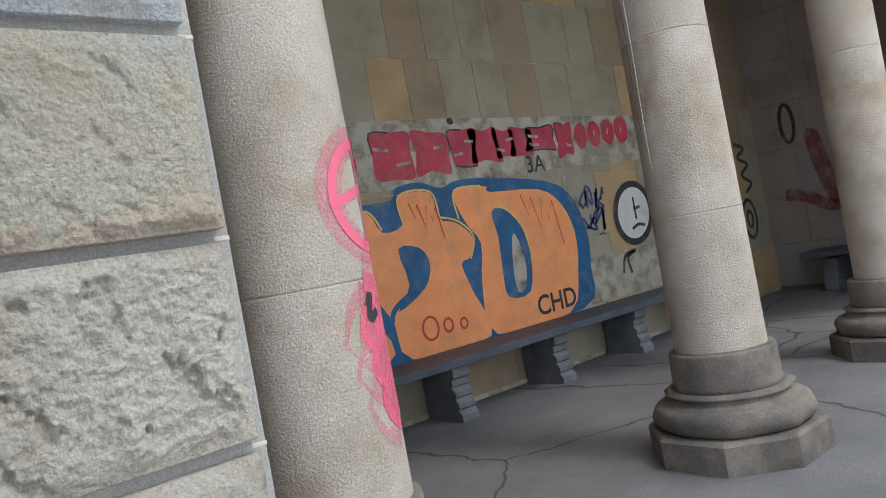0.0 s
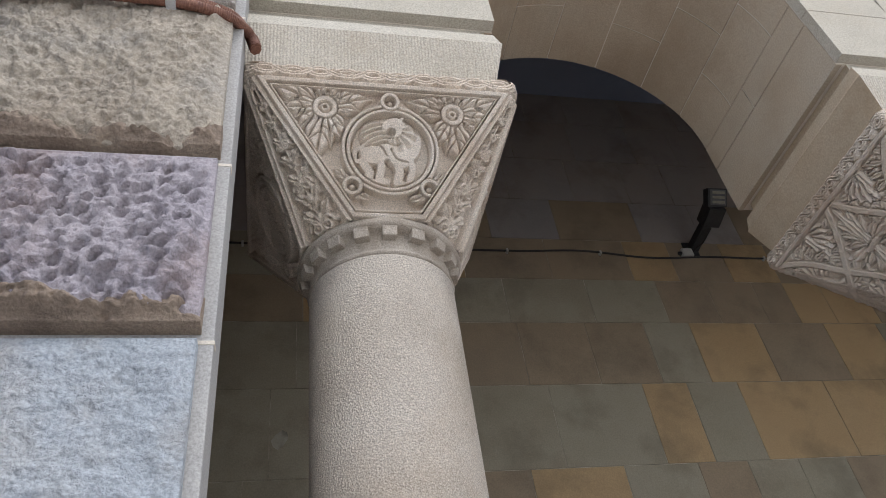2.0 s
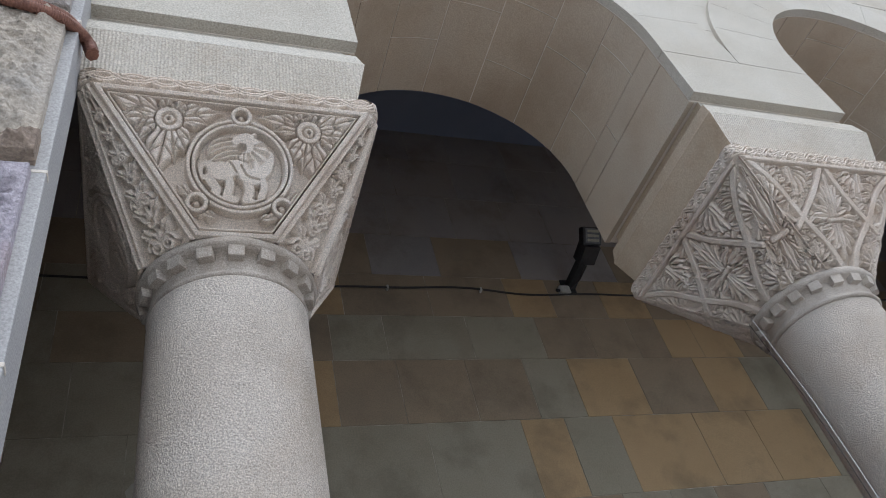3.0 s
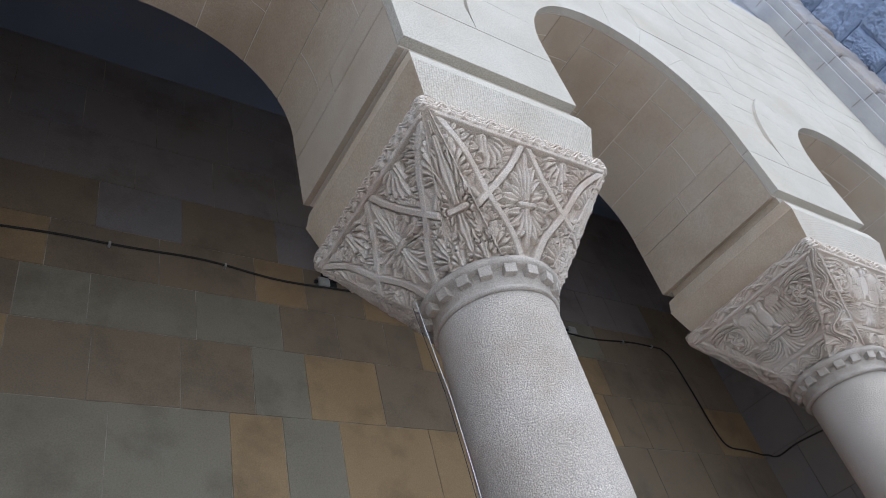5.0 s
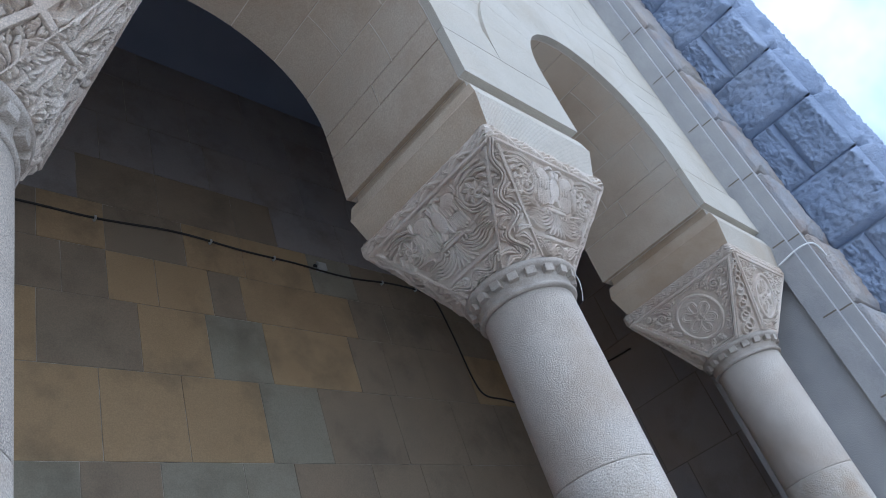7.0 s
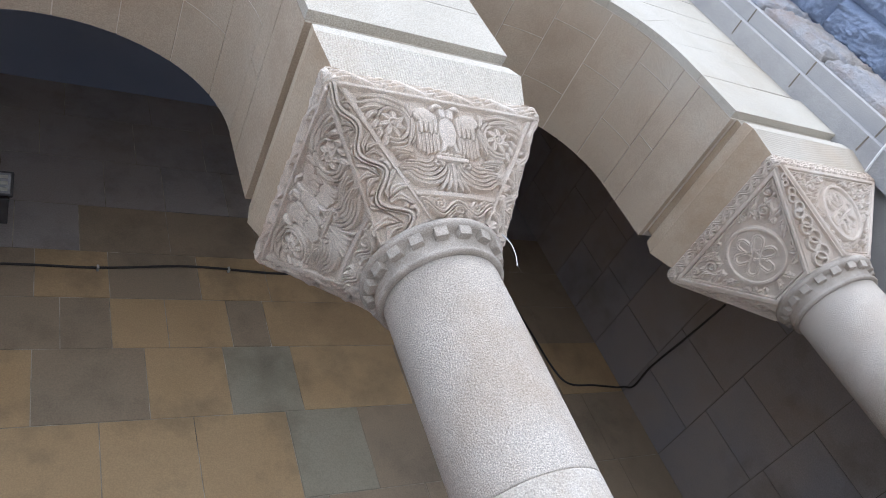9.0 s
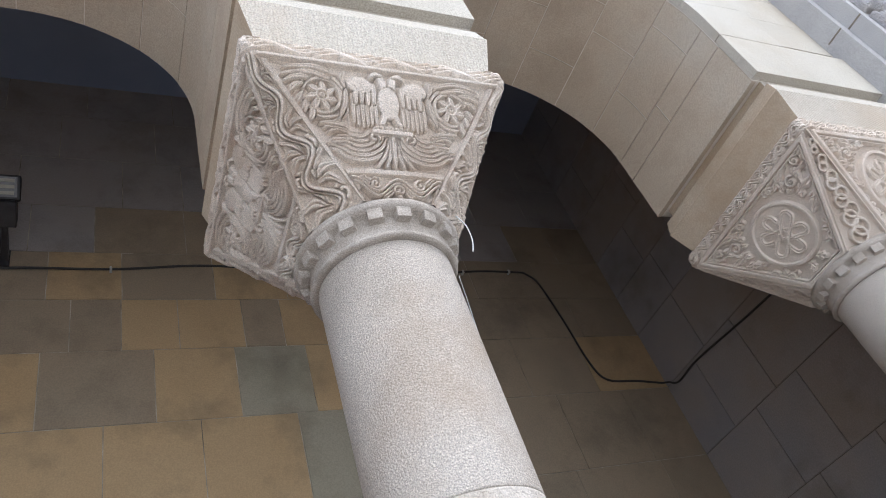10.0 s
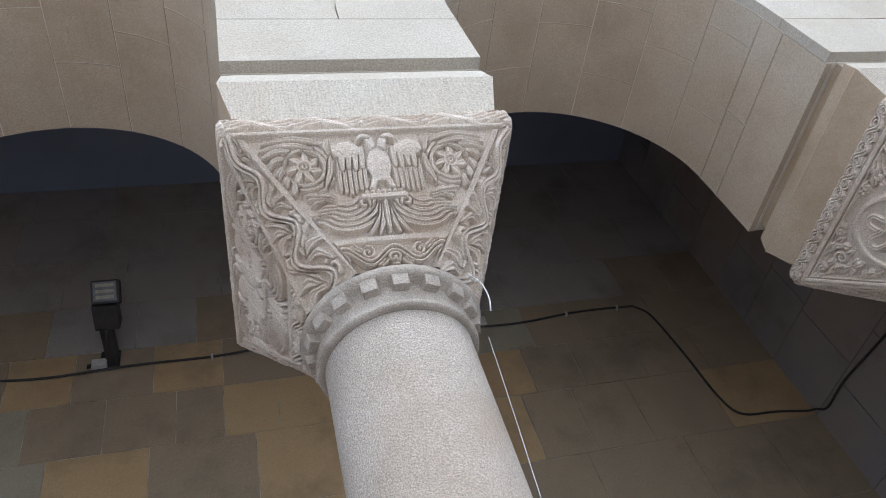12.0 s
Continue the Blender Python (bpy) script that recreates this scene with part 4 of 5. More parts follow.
def column(name, slim):
    col = empty(name, 0, 0, G)
    part("plinth", lathe([(0.48, 0.0), (0.48, 0.15), (0.462, 0.168)], 8, False, True), M_BASE, col, "dirty octagonal plinth")
    prof = [(0.40, 0.165)]
    prof += [(0.372 + 0.055 * math.cos(-math.pi / 2 + math.pi * i / 12), 0.232 + 0.065 * math.sin(-math.pi / 2 + math.pi * i / 12)) for i in range(13)]
    prof += [(0.365, 0.302), (0.345, 0.315)]
    prof += [(0.345 - 0.02 * math.sin(math.pi * i / 6), 0.315 + 0.04 * i / 6) for i in range(1, 7)]
    prof += [(0.33, 0.36), (0.318, 0.375)]
    bm = lathe(prof, 56)
    for v in bm.verts:
        r = math.hypot(v.co.x, v.co.y)
        f = 1 + 0.02 * noise.noise(v.co * 9) / max(r, 0.1)
        v.co.x, v.co.y = v.co.x * f, v.co.y * f
    part("base_moulding", bm, M_BASE, col, "worn round base moulding")
    part("base_drum", lathe([(0.300, 0.37), (0.290, 0.40), (0.286, 0.565), (0.280, 0.58)], 56), M_BASE, col, "dirty base drum")
    zs = [0.58, 1.33, 2.31, NECK_Z0 - G]
    for a0, b0 in zip(zs, zs[1:]):
        r0, r1 = slim * (0.250 - 0.004 * a0), slim * (0.250 - 0.004 * b0)
        g_ = 0.003
        prof = [(r0 - g_, a0), (r0, a0 + g_), (r0, a0 + 3 * g_)] + [(r0 + (r1 - r0) * i / 4, a0 + (b0 - a0) * i / 4) for i in range(1, 4)] + [(r1, b0 - 3 * g_), (r1, b0 - g_), (r1 - g_, b0)]
        part("shaft_drum", lathe(prof, 72), M_SHAFT_LOW if a0 < 1.5 else M_SHAFT, col, "stained lowest drum" if a0 < 1 else "")
    n0 = NECK_Z0 - G
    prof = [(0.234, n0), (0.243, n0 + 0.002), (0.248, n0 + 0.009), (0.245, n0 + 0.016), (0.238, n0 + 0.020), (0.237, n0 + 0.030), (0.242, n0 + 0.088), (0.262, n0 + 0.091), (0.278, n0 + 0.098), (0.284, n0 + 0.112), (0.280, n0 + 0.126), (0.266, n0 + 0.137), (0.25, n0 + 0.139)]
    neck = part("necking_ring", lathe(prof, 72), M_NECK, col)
    r_ = random.Random(2)
    for i in range(18):
        a_ = 2 * math.pi * (i + 0.5) / 18 + r_.uniform(-0.02, 0.02)
        bm = bmesh.new()
        add_box(bm, 0.228, 0.274, -0.024, 0.024, n0 + 0.060, n0 + 0.0975, 0.004)
        for v in bm.verts:
            if v.co.z < n0 + 0.07:
                v.co.x = 0.23 + (v.co.x - 0.23) * 0.86
        bmesh.ops.recalc_face_normals(bm, faces=bm.faces)
        bmesh.ops.rotate(bm, cent=(0, 0, 0), matrix=Matrix.Rotation(a_, 3, "Z"), verts=bm.verts)
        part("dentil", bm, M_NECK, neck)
    return col


def cap_core(inset=0.045):
    bm = bmesh.new()
    rows = []
    for h, c, z in ((CAP_LO - inset, CHAM_LO, CAP_Z0), (CAP_HI - inset, CHAM_HI, CAP_Z1)):
        rows.append([bm.verts.new((x, y, z - G)) for x, y in ((-h + c, -h), (h - c, -h), (h, -h + c), (h, h - c), (h - c, h), (-h + c, h), (-h, h - c), (-h, -h + c))])
    for u in range(8):
        bm.faces.new((rows[0][u], rows[0][(u + 1) % 8], rows[1][(u + 1) % 8], rows[1][u]))
    bm.faces.new(list(reversed(rows[0])))
    bm.faces.new(rows[-1])
    return bm


def capital(col, face, corner, edge, depth, seed):
    cap = part("capital", cap_core(), M_CARVED, col, "carved basket capital")
    for i in range(4):
        seen = i in (0, 3)
        relief_panel("carved_face", face, CAP_LO - CHAM_LO, CAP_HI - CHAM_HI, CAP_LO, CAP_HI, i * math.pi / 2, depth * (0.85 if i == 3 else 1.0), 430 if seen else 110, 280 if seen else 80, cap, seed + i)
        o_lo, o_hi = (2 * CAP_LO - CHAM_LO) / math.sqrt(2), (2 * CAP_HI - CHAM_HI) / math.sqrt(2)
        w_lo, w_hi = CHAM_LO / math.sqrt(2), CHAM_HI / math.sqrt(2)
        relief_panel("carved_corner", corner, w_lo, w_hi, o_lo, o_hi, i * math.pi / 2 + math.pi / 4, depth * 0.85, 72, 280 if i in (0, 3) else 90, cap, seed + 7 + i)
    abacus(col, edge, seed, (0, 3))


CAPITALS = ((beast_panel, vine_corner, braid, 0.040, "round stone column with a carved beast capital and pink spray paint"),
            (palmette_panel, strap_corner, small_braid, 0.034, "round stone column with a palmette leaf capital"),
            (eagle_panel, scroll_corner, waves, 0.032, "round stone column with a carved eagle capital"),
            (knot_panel, chain_corner, small_braid, 0.034, "round stone column with a knotwork medallion capital"))
for k, (x, (face, corner, edge, depth, label)) in enumerate(zip(COLX, CAPITALS)):
    col = column("stone_column", SLIM[k])
    capital(col, face, corner, edge, depth, 10 * k)
    col.location = (x + SHAFT_DX[k], CY, G)
    tagged(col, label, "column", "columns of the arcade")


# ---- rock-faced piers ----
def rock_block(x0, x1, z0, z1, yf, depth, seed, parent, mat=M_ROCK, rough=0.03, margin=0.02, axis="y", pits=0.0, nx=70, nz=50, name="block", recede=0.0, gouges=0.0):
    """A rock-faced block: its face bulges and is broken; axis tells which way it looks."""
    u = np.linspace(0, 1, nx)
    v = np.linspace(0, 1, nz)
    P = np.zeros((nz, nx, 3))
    L, Hh = x1 - x0, z1 - z0
    for j in range(nz):
        for i in range(nx):
            a_, b_ = u[i] * L, v[j] * Hh
            edge = min(a_, L - a_, b_, Hh - b_)
            k = min(1.0, max(0.0, edge / min(0.05, 0.4 * Hh)))
            k = k * k * (3 - 2 * k)
            p = Vector((a_ * 4.0 + seed * 7.3, b_ * 4.0 + seed * 3.1, seed))
            h = 0.55 + 0.8 * noise.noise(p) + 0.7 * (0.5 - abs(noise.noise(p * 2.3))) + 0.6 * (0.4 - abs(noise.noise(p * 5.3 + Vector((4, 1, 7))))) + 0.32 * noise.noise(p * 12.0) + 0.2 * noise.noise(p * 27.0)
            d = k * rough * h
            if gouges:
                g = noise.noise(Vector((a_ * 15 + b_ * 9 + seed, b_ * 5.0 - a_ * 3.0, seed * 2.7))) + 0.35 * noise.noise(Vector((a_ * 60, b_ * 38, seed)))
                d -= k * gouges * min(1.0, max(0.0, (g - 0.34) / 0.16))
                # a ridge left between two chisel runs
                d += k * 0.35 * gouges * math.exp(-((a_ / L - 0.62 + 0.03 * noise.noise(Vector((b_ * 5, seed, 1)))) / 0.035) ** 2)
                # the broken side is much rougher
                side = max(0.0, min(1.0, (0.42 - a_ / L) * 5))
                d += k * side * 0.020 * (noise.noise(Vector((a_ * 16, b_ * 7, seed + 5))) + 0.7 * noise.noise(Vector((a_ * 46, b_ * 28, seed + 8))))
            if pits:
                w = noise.voronoi(Vector((a_ * 26 + seed, b_ * 22 - a_ * 9, seed)))[0][0]
                d -= k * pits * max(0.0, 1 - w / 0.46) ** 0.6
            if recede:
                d -= recede * max(0.0, v[j] - 0.42 + 0.9 * noise.noise(Vector((a_ * 9, seed, 0.5))) + 0.5 * noise.noise(Vector((a_ * 31, seed, b_ * 20))))
            P[j, i] = (a_, -d, b_)
    if axis == "y":
        Q = np.stack([x0 + P[..., 0], yf + P[..., 1], z0 + P[..., 2]], -1)
    else:
        Q = np.stack([yf + P[..., 1], x1 - P[..., 0], z0 + P[..., 2]], -1)
    # sides run back into the wall
    back = np.array([0, depth, 0]) if axis == "y" else np.array([depth, 0, 0])
    Q = np.concatenate([Q[:1] + back, Q, Q[-1:] + back], 0)
    Q = np.concatenate([Q[:, :1] + back, Q, Q[:, -1:] + back], 1)
    return grid_mesh(name, Q, mat, parent)


wall_pier_west = tagged(box("wall_pier_west", 0.1, 0.888, 1.69, 1.84, G, 9.0, M_MARGIN, None, 0.004), "rusticated stone pier with rough blocks and smooth margin", "pier", kind="structure")
box("pier_core", 0.1, 0.60, 1.842, YB, G, 9.0, M_DARKJOINT, wall_pier_west)
courses = [G, 0.45, 0.95, 1.45, 1.94, 2.53, 3.10, 3.82, 4.5, 5.2, 5.9, 6.6, 7.3]
stones = {0: M_ROCK_PALE, 1: M_ROCK_PALE, 2: M_ROCK_PALE, 3: M_ROCK_GREEN, 4: M_ROCK_COOL, 5: M_ROCK_PINK, 6: M_ROCK_TAN}
for i, (z0, z1) in enumerate(zip(courses, courses[1:])):
    near = 0.9 < z0 < 4
    smooth = i == 3
    lip = 0.0
    rock_block(0.1, 0.856, z0 + 0.03 + lip, z1 - 0.004, 1.655, 0.06, i + 1.5, wall_pier_west, stones.get(i, M_ROCK), rough=0.010 if smooth else (0.014 if i == 4 else 0.020 if i < 3 else 0.034), pits=0.040 if i == 5 else 0.0, gouges=0.022 if i < 3 else 0.008 if i in (3, 4) else 0.0, nx=150 if near else 40, nz=120 if near else 30)
    if i in (3, 5, 6):
        rock_block(0.1, 0.860, z0 + 0.028, z0 + 0.13, 1.640, 0.06, i + 21.5, wall_pier_west, M_ROCK_TAN if i == 3 else M_LIP, rough=0.020 if i == 3 else 0.034, nx=190, nz=30, name="block_edge", recede=0.07)

    if z0 > 0.3:
        box("mortar_joint", 0.850, 0.890, 1.6885, 1.72, z0 + 0.002, z0 + 0.013, M_MORTAR, wall_pier_west, 0.002)
wall_pier_east = tagged(box("wall_pier_east", 9.40, 10.3, 1.545, YB, G, 12.0, M_MARGIN, None, 0.004), "rusticated stone pier beside the last column", "pier", kind="structure")
box("pier_step", 9.338, 9.42, 1.650, 1.83, G, 12.0, M_MARGIN, wall_pier_east, 0.004)
for i in range(17):
    z0 = G + 0.66 * i
    box("mortar_joint", 9.3365, 9.345, 1.652, 1.76, z0 - 0.006, z0 + 0.006, M_DARKJOINT, wall_pier_east)
    box("mortar_joint", 9.3985, 9.41, 1.548, 1.648, z0 - 0.006, z0 + 0.006, M_DARKJOINT, wall_pier_east)
    rock_block(9.455, 10.06, z0 + 0.02, z0 + 0.645, 1.51, 0.06, i + 31.5, wall_pier_east, nx=40, nz=40)
# main facade: steps forward past the piers
wall_main_east = tagged(box("wall_main_east", 10.15, 60, 0.90, YB, G, 13.0, M_ROCK_BLUE), "tall rock-faced facade wall", "wall", kind="structure")
rng = random.Random(3)
for i in range(19):
    z0 = G + 0.66 * i
    for y0, y1 in (((0.865, 1.25), (1.26, 1.54)) if i % 2 else ((0.865, 1.54),)):
        rock_block(y0, y1, z0 + 0.01, z0 + 0.65, 10.13, 0.05, i * 2 + y0 + 60.5, wall_main_east, mat=M_ROCK_BLUE, axis="x", rough=0.065, nx=40, nz=44)
    x = 10.13
    while x < 22:
        w = rng.uniform(0.7, 1.2)
        rock_block(x, x + w - 0.01, z0 + 0.01, z0 + 0.65, 0.87, 0.05, x + i * 3.3, wall_main_east, mat=M_ROCK_BLUE, rough=0.10, nx=24, nz=18)
        x += w
wall_main_west = tagged(box("wall_main_west", -60, 0.1, 1.05, YB, G, 13.0, M_ROCK_BLUE), "tall rock-faced facade wall", "wall", kind="structure")

# ---- benches along the back wall ----
def bench():
    b = empty("stone_bench", 0, 0, G)
    seat = box("seat", 1.15, 8.35, 4.56, WALL_Y - 0.005, 0.405 - G, 0.475 - G, M_BENCH, b, 0.008)
    prof = [(0.0, 0.0), (0.0, 0.055), (0.035, 0.095), (0.02, 0.11), (0.02, 0.145), (0.055, 0.185), (0.04, 0.20), (0.04, 0.235), (0.075, 0.275), (0.06, 0.29), (0.06, 0.335), (0.03, 0.36), (0.03, 0.404 - G)]
    for i in range(6):
        x = 1.30 + 1.225 * i
        bm = bmesh.new()
        rows = []
        for xx in (x + 0.07, x + 0.25):
            rows.append([bm.verts.new((xx, 4.60 + d, z)) for d, z in prof] + [bm.verts.new((xx, WALL_Y - 0.03, 0.404 - G)), bm.verts.new((xx, WALL_Y - 0.03, 0.0))])
        n_ = len(rows[0])
        for u in range(n_):
            bm.faces.new((rows[0][u], rows[1][u], rows[1][(u + 1) % n_], rows[0][(u + 1) % n_]))
        bm.faces.new(list(reversed(rows[0])))
        bm.faces.new(rows[1])
        bmesh.ops.recalc_face_normals(bm, faces=bm.faces)
        part("leg", bm, M_BENCHLEG, b, "stepped grey stone leg")
    return tagged(b, "long dark stone bench on stepped legs along the graffitied wall", "bench")


bench()


def end_bench():
    b = empty("stone_bench", 0, 0, G)
    box("seat", XR - 0.56, XR - 0.012, 2.85, 4.50, 0.405 - G, 0.475 - G, M_BENCH, b, 0.008)
    for y in (3.0, 4.10):
        for k in range(3):
            box("leg", XR - 0.50 + 0.05 * k, XR - 0.02, y, y + 0.18, 0.0 + 0.1335 * k, 0.1335 * (k + 1) - 0.0005, M_BENCHLEG, b, 0.006, "stepped grey stone leg")
    return tagged(b, "dark stone bench on stepped legs along the end wall", "bench")


end_bench()


# ---- spray paint ----
def paint(name, rgb, spots=0.08):
    c = Vector(rgb)
    return material(name, [tuple(c * (1 - spots)), tuple(c), tuple(c * (1 + spots))], 4, 0.6, 0.2, 60, 0.06, stain=(0.3, 0.27, 0.22), stain_scale=5, stain_amount=0.35)


def spray(name, rgb, cover, scale=160.0, span=0.5):
    """Thin sprayed paint: speckled, so that the stone shows through."""
    m = paint(name, rgb)
    n, l = m.node_tree.nodes, m.node_tree.links
    b, out = n["Principled BSDF"], n["Material Output"]
    tr, mx, ns, mr, geo = n.new("ShaderNodeBsdfTransparent"), n.new("ShaderNodeMixShader"), n.new("ShaderNodeTexNoise"), n.new("ShaderNodeMapRange"), n.new("ShaderNodeNewGeometry")
    ns.inputs["Scale"].default_value, ns.inputs["Detail"].default_value = scale, 4
    l.new(geo.outputs["Position"], ns.inputs["Vector"])
    mr.inputs["From Min"].default_value, mr.inputs["From Max"].default_value = 0.75 - span / 2 - cover * 0.5, 0.75 + span / 2 - cover * 0.5
    l.new(ns.outputs["Fac"], mr.inputs["Value"])
    l.new(mr.outputs[0], mx.inputs[0])
    l.new(tr.outputs[0], mx.inputs[1])
    l.new(b.outputs[0], mx.inputs[2])
    l.new(mx.outputs[0], out.inputs["Surface"])
    return m


P_ORANGE = paint("orange_paint", (0.90, 0.35, 0.13), 0.10)
P_BLUE = paint("deep_blue_paint", (0.012, 0.10, 0.24), 0.25)
P_RED = paint("crimson_paint", (0.46, 0.04, 0.075), 0.3)
P_BLACK = paint("black_paint", (0.025, 0.025, 0.03))
P_WHITE = paint("white_paint", (0.66, 0.66, 0.66))
P_GREYW = spray("buffed_grey_paint", (0.43, 0.40, 0.33), 0.72, 7.0, 0.4)
P_REDLINE = paint("thin_red_paint", (0.55, 0.06, 0.03))
P_PINK = paint("pink_paint", (0.75, 0.13, 0.22))
P_PINKMIST = spray("pink_overspray", (0.78, 0.22, 0.30), 0.34)
P_PINKFULL = spray("sprayed_pink_paint", (0.75, 0.13, 0.22), 0.85)
# far red paint, darkened and thinned to paint in the corner's shade and haze
P_DULLRED = spray("shade_dulled_red_paint", (0.26, 0.045, 0.06), 0.50, 7.0, 0.5)
P_YELLOW = paint("yellow_paint", (0.75, 0.55, 0.12))
P_NAVY = paint("navy_marker_paint", (0.03, 0.06, 0.18))


def on_wall(layer):
    return lambda s, z: (s, WALL_Y - 0.009 - 0.0016 * layer, z)


def on_shaft(k, layer):
    def put(s, z):
        r = SLIM[k] * (0.250 - 0.004 * (z - G)) + 0.002 + 0.0012 * (layer + 1)
        return (COLX[k] + SHAFT_DX[k] + r * math.cos(s), CY + r * math.sin(s), z)
    return put


def fill(name, pts, mat, put, parent, smooth=4):
    outline = smooth_path(pts, smooth, True)[:-1] if smooth else pts
    bm = bmesh.new()
    vs = [bm.verts.new((p[0], p[1], 0)) for p in outline]
    es = [bm.edges.new((vs[i], vs[(i + 1) % len(vs)])) for i in range(len(vs))]
    bmesh.ops.triangle_fill(bm, use_beauty=True, edges=es)
    for v in bm.verts:
        v.co = put(v.co.x, v.co.y)
    return part(name, bm, mat, parent)


def stroke(name, pts, width, mat, put, parent, smooth=5, closed=False, unit=1.0):
    """A painted line of even width; unit: metres for one step of the first coordinate."""
    p = smooth_path(pts, smooth, closed) if smooth else list(pts)
    q = np.array([(a_ * unit, b_) for a_, b_ in p])
    t = np.gradient(q, axis=0)
    t /= np.linalg.norm(t, axis=1)[:, None] + 1e-9
    nrm = np.stack([-t[:, 1], t[:, 0]], 1) * width / 2
    bm = bmesh.new()
    rows = []
    for c, d in zip(q, nrm):
        rows.append([bm.verts.new(put((c + k * d)[0] / unit, (c + k * d)[1])) for k in (-1, 0, 1)])
    for a_, b_ in zip(rows, rows[1:]):
        bm.faces.new((a_[0], a_[1], b_[1], b_[0]))
        bm.faces.new((a_[1], a_[2], b_[2], b_[1]))
    return part(name, bm, mat, parent)


def lettering(text, x, z, size, mat, layer, parent, lean=0.0, bold=0.004):
    cu = bpy.data.curves.new("letter", "FONT")
    cu.body, cu.size, cu.offset = text, size, bold
    tmp = new("letter", cu)
    me = bpy.data.meshes.new_from_object(tmp.evaluated_get(bpy.context.evaluated_depsgraph_get()))
    bpy.data.objects.remove(tmp)
    put = on_wall(layer)
    for v in me.vertices:
        v.co = put(x + v.co.x, z + v.co.y + lean * v.co.x)
    me.materials.clear()
    me.materials.append(mat)
    ob = new("lettering", me)
    ob.parent = parent
    return ob


def big_graffiti():
    g = empty("graffiti", 0, 0, 0)
    w = on_wall
    fill("buffed_patch", [(1.2, 2.50), (4.5, 2.53), (7.6, 2.50), (7.7, 1.98), (6.4, 1.98), (4.4, 1.92), (1.2, 1.95)], P_GREYW, w(0), g, 0)
    fill("buffed_patch", [(6.2, 0.98), (7.9, 1.0), (7.9, 0.50), (6.1, 0.50)], P_GREYW, w(0), g, 0)
    fill("outline", [(1.70, 0.49), (1.72, 1.62), (1.95, 1.76), (2.6, 1.82), (3.05, 1.86), (3.42, 1.83), (3.84, 1.84), (3.92, 1.94), (4.18, 1.97), (4.42, 1.90), (4.60, 1.95), (4.99, 1.95), (5.76, 1.86), (6.12, 1.70), (6.30, 1.33), (6.27, 0.91), (6.04, 0.49), (4.0, 0.485)], P_BLUE, w(1), g)
    # first letter, half hidden by the column
    fill("letter", [(1.78, 0.49), (1.80, 1.58), (2.0, 1.69), (2.5, 1.74), (2.95, 1.75), (3.16, 1.70), (3.18, 1.44), (3.05, 1.32), (2.85, 1.25), (3.12, 1.16), (3.34, 1.10), (3.46, 0.90), (3.50, 0.49)], P_ORANGE, w(1.7), g)
    # second letter
    fill("letter", [(3.28, 1.74), (3.58, 1.76), (3.70, 1.58), (3.92, 1.62), (3.92, 1.86), (4.28, 1.87), (4.33, 1.63), (4.52, 1.57), (4.69, 1.42), (4.62, 1.24), (4.50, 1.19), (4.58, 0.92), (4.70, 0.49), (3.78, 0.485), (3.66, 0.80), (3.60, 0.92), (3.46, 1.12), (3.34, 1.32)], P_ORANGE, w(2), g, 3)
    fill("counter", [(3.83, 1.42), (4.06, 1.40), (4.14, 1.24), (4.04, 1.05), (3.72, 0.90), (3.88, 1.10)], P_BLUE, w(3), g, 3)
    stroke("gap_line", [(3.62, 0.78), (3.68, 0.92), (3.86, 1.02)], 0.05, P_BLUE, w(4), g)
    # third letter
    fill("letter", [(4.55, 1.86), (4.96, 1.87), (5.01, 1.81), (5.67, 1.78), (5.97, 1.61), (6.11, 1.29), (6.05, 0.88), (5.82, 0.49), (4.78, 0.49), (4.70, 0.95), (4.78, 1.34), (4.64, 1.55)], P_ORANGE, w(2.5), g, 3)
    fill("counter", [(4.98, 1.62), (5.15, 1.63), (5.34, 1.44), (5.40, 1.15), (5.31, 0.80), (5.01, 0.80), (4.99, 1.05), (5.01, 1.37)], P_BLUE, w(3), g, 3)
    fill("grey_patch", [(5.19, 1.36), (5.26, 1.33), (5.31, 1.05), (5.24, 0.84), (5.14, 0.83), (5.13, 1.03)], P_GREYW, w(4), g, 3)
    for pts in (((3.3, 1.75), (3.58, 1.77), (3.7, 1.6)), ((3.93, 1.62), (3.93, 1.87), (4.28, 1.88), (4.34, 1.65)), ((4.34, 1.64), (4.55, 1.58), (4.7, 1.42), (4.62, 1.22)), ((4.56, 1.6), (4.56, 1.86), (4.9, 1.88)), ((3.05, 1.32), (3.2, 1.16), (3.36, 1.1)), ((5.03, 1.66), (5.2, 1.62), (5.36, 1.42), (5.42, 1.1))):
        stroke("highlight", pts, 0.018, P_YELLOW, w(4), g)
    for x0, z0, s in ((4.02, 1.80, 1.0), (5.40, 1.74, 1.5), (3.02, 1.02, 0.9)):
        stroke("drip_line", [(x0, z0), (x0 + 0.05 * s, z0 - 0.14 * s), (x0 + 0.09 * s, z0 - 0.02 * s), (x0 + 0.15 * s, z0 - 0.24 * s), (x0 + 0.19 * s, z0 - 0.04 * s), (x0 + 0.24 * s, z0 - 0.18 * s), (x0 + 0.29 * s, z0 - 0.06 * s), (x0 + 0.34 * s, z0 - 0.36 * s)], 0.014, P_REDLINE, w(5), g, 0)
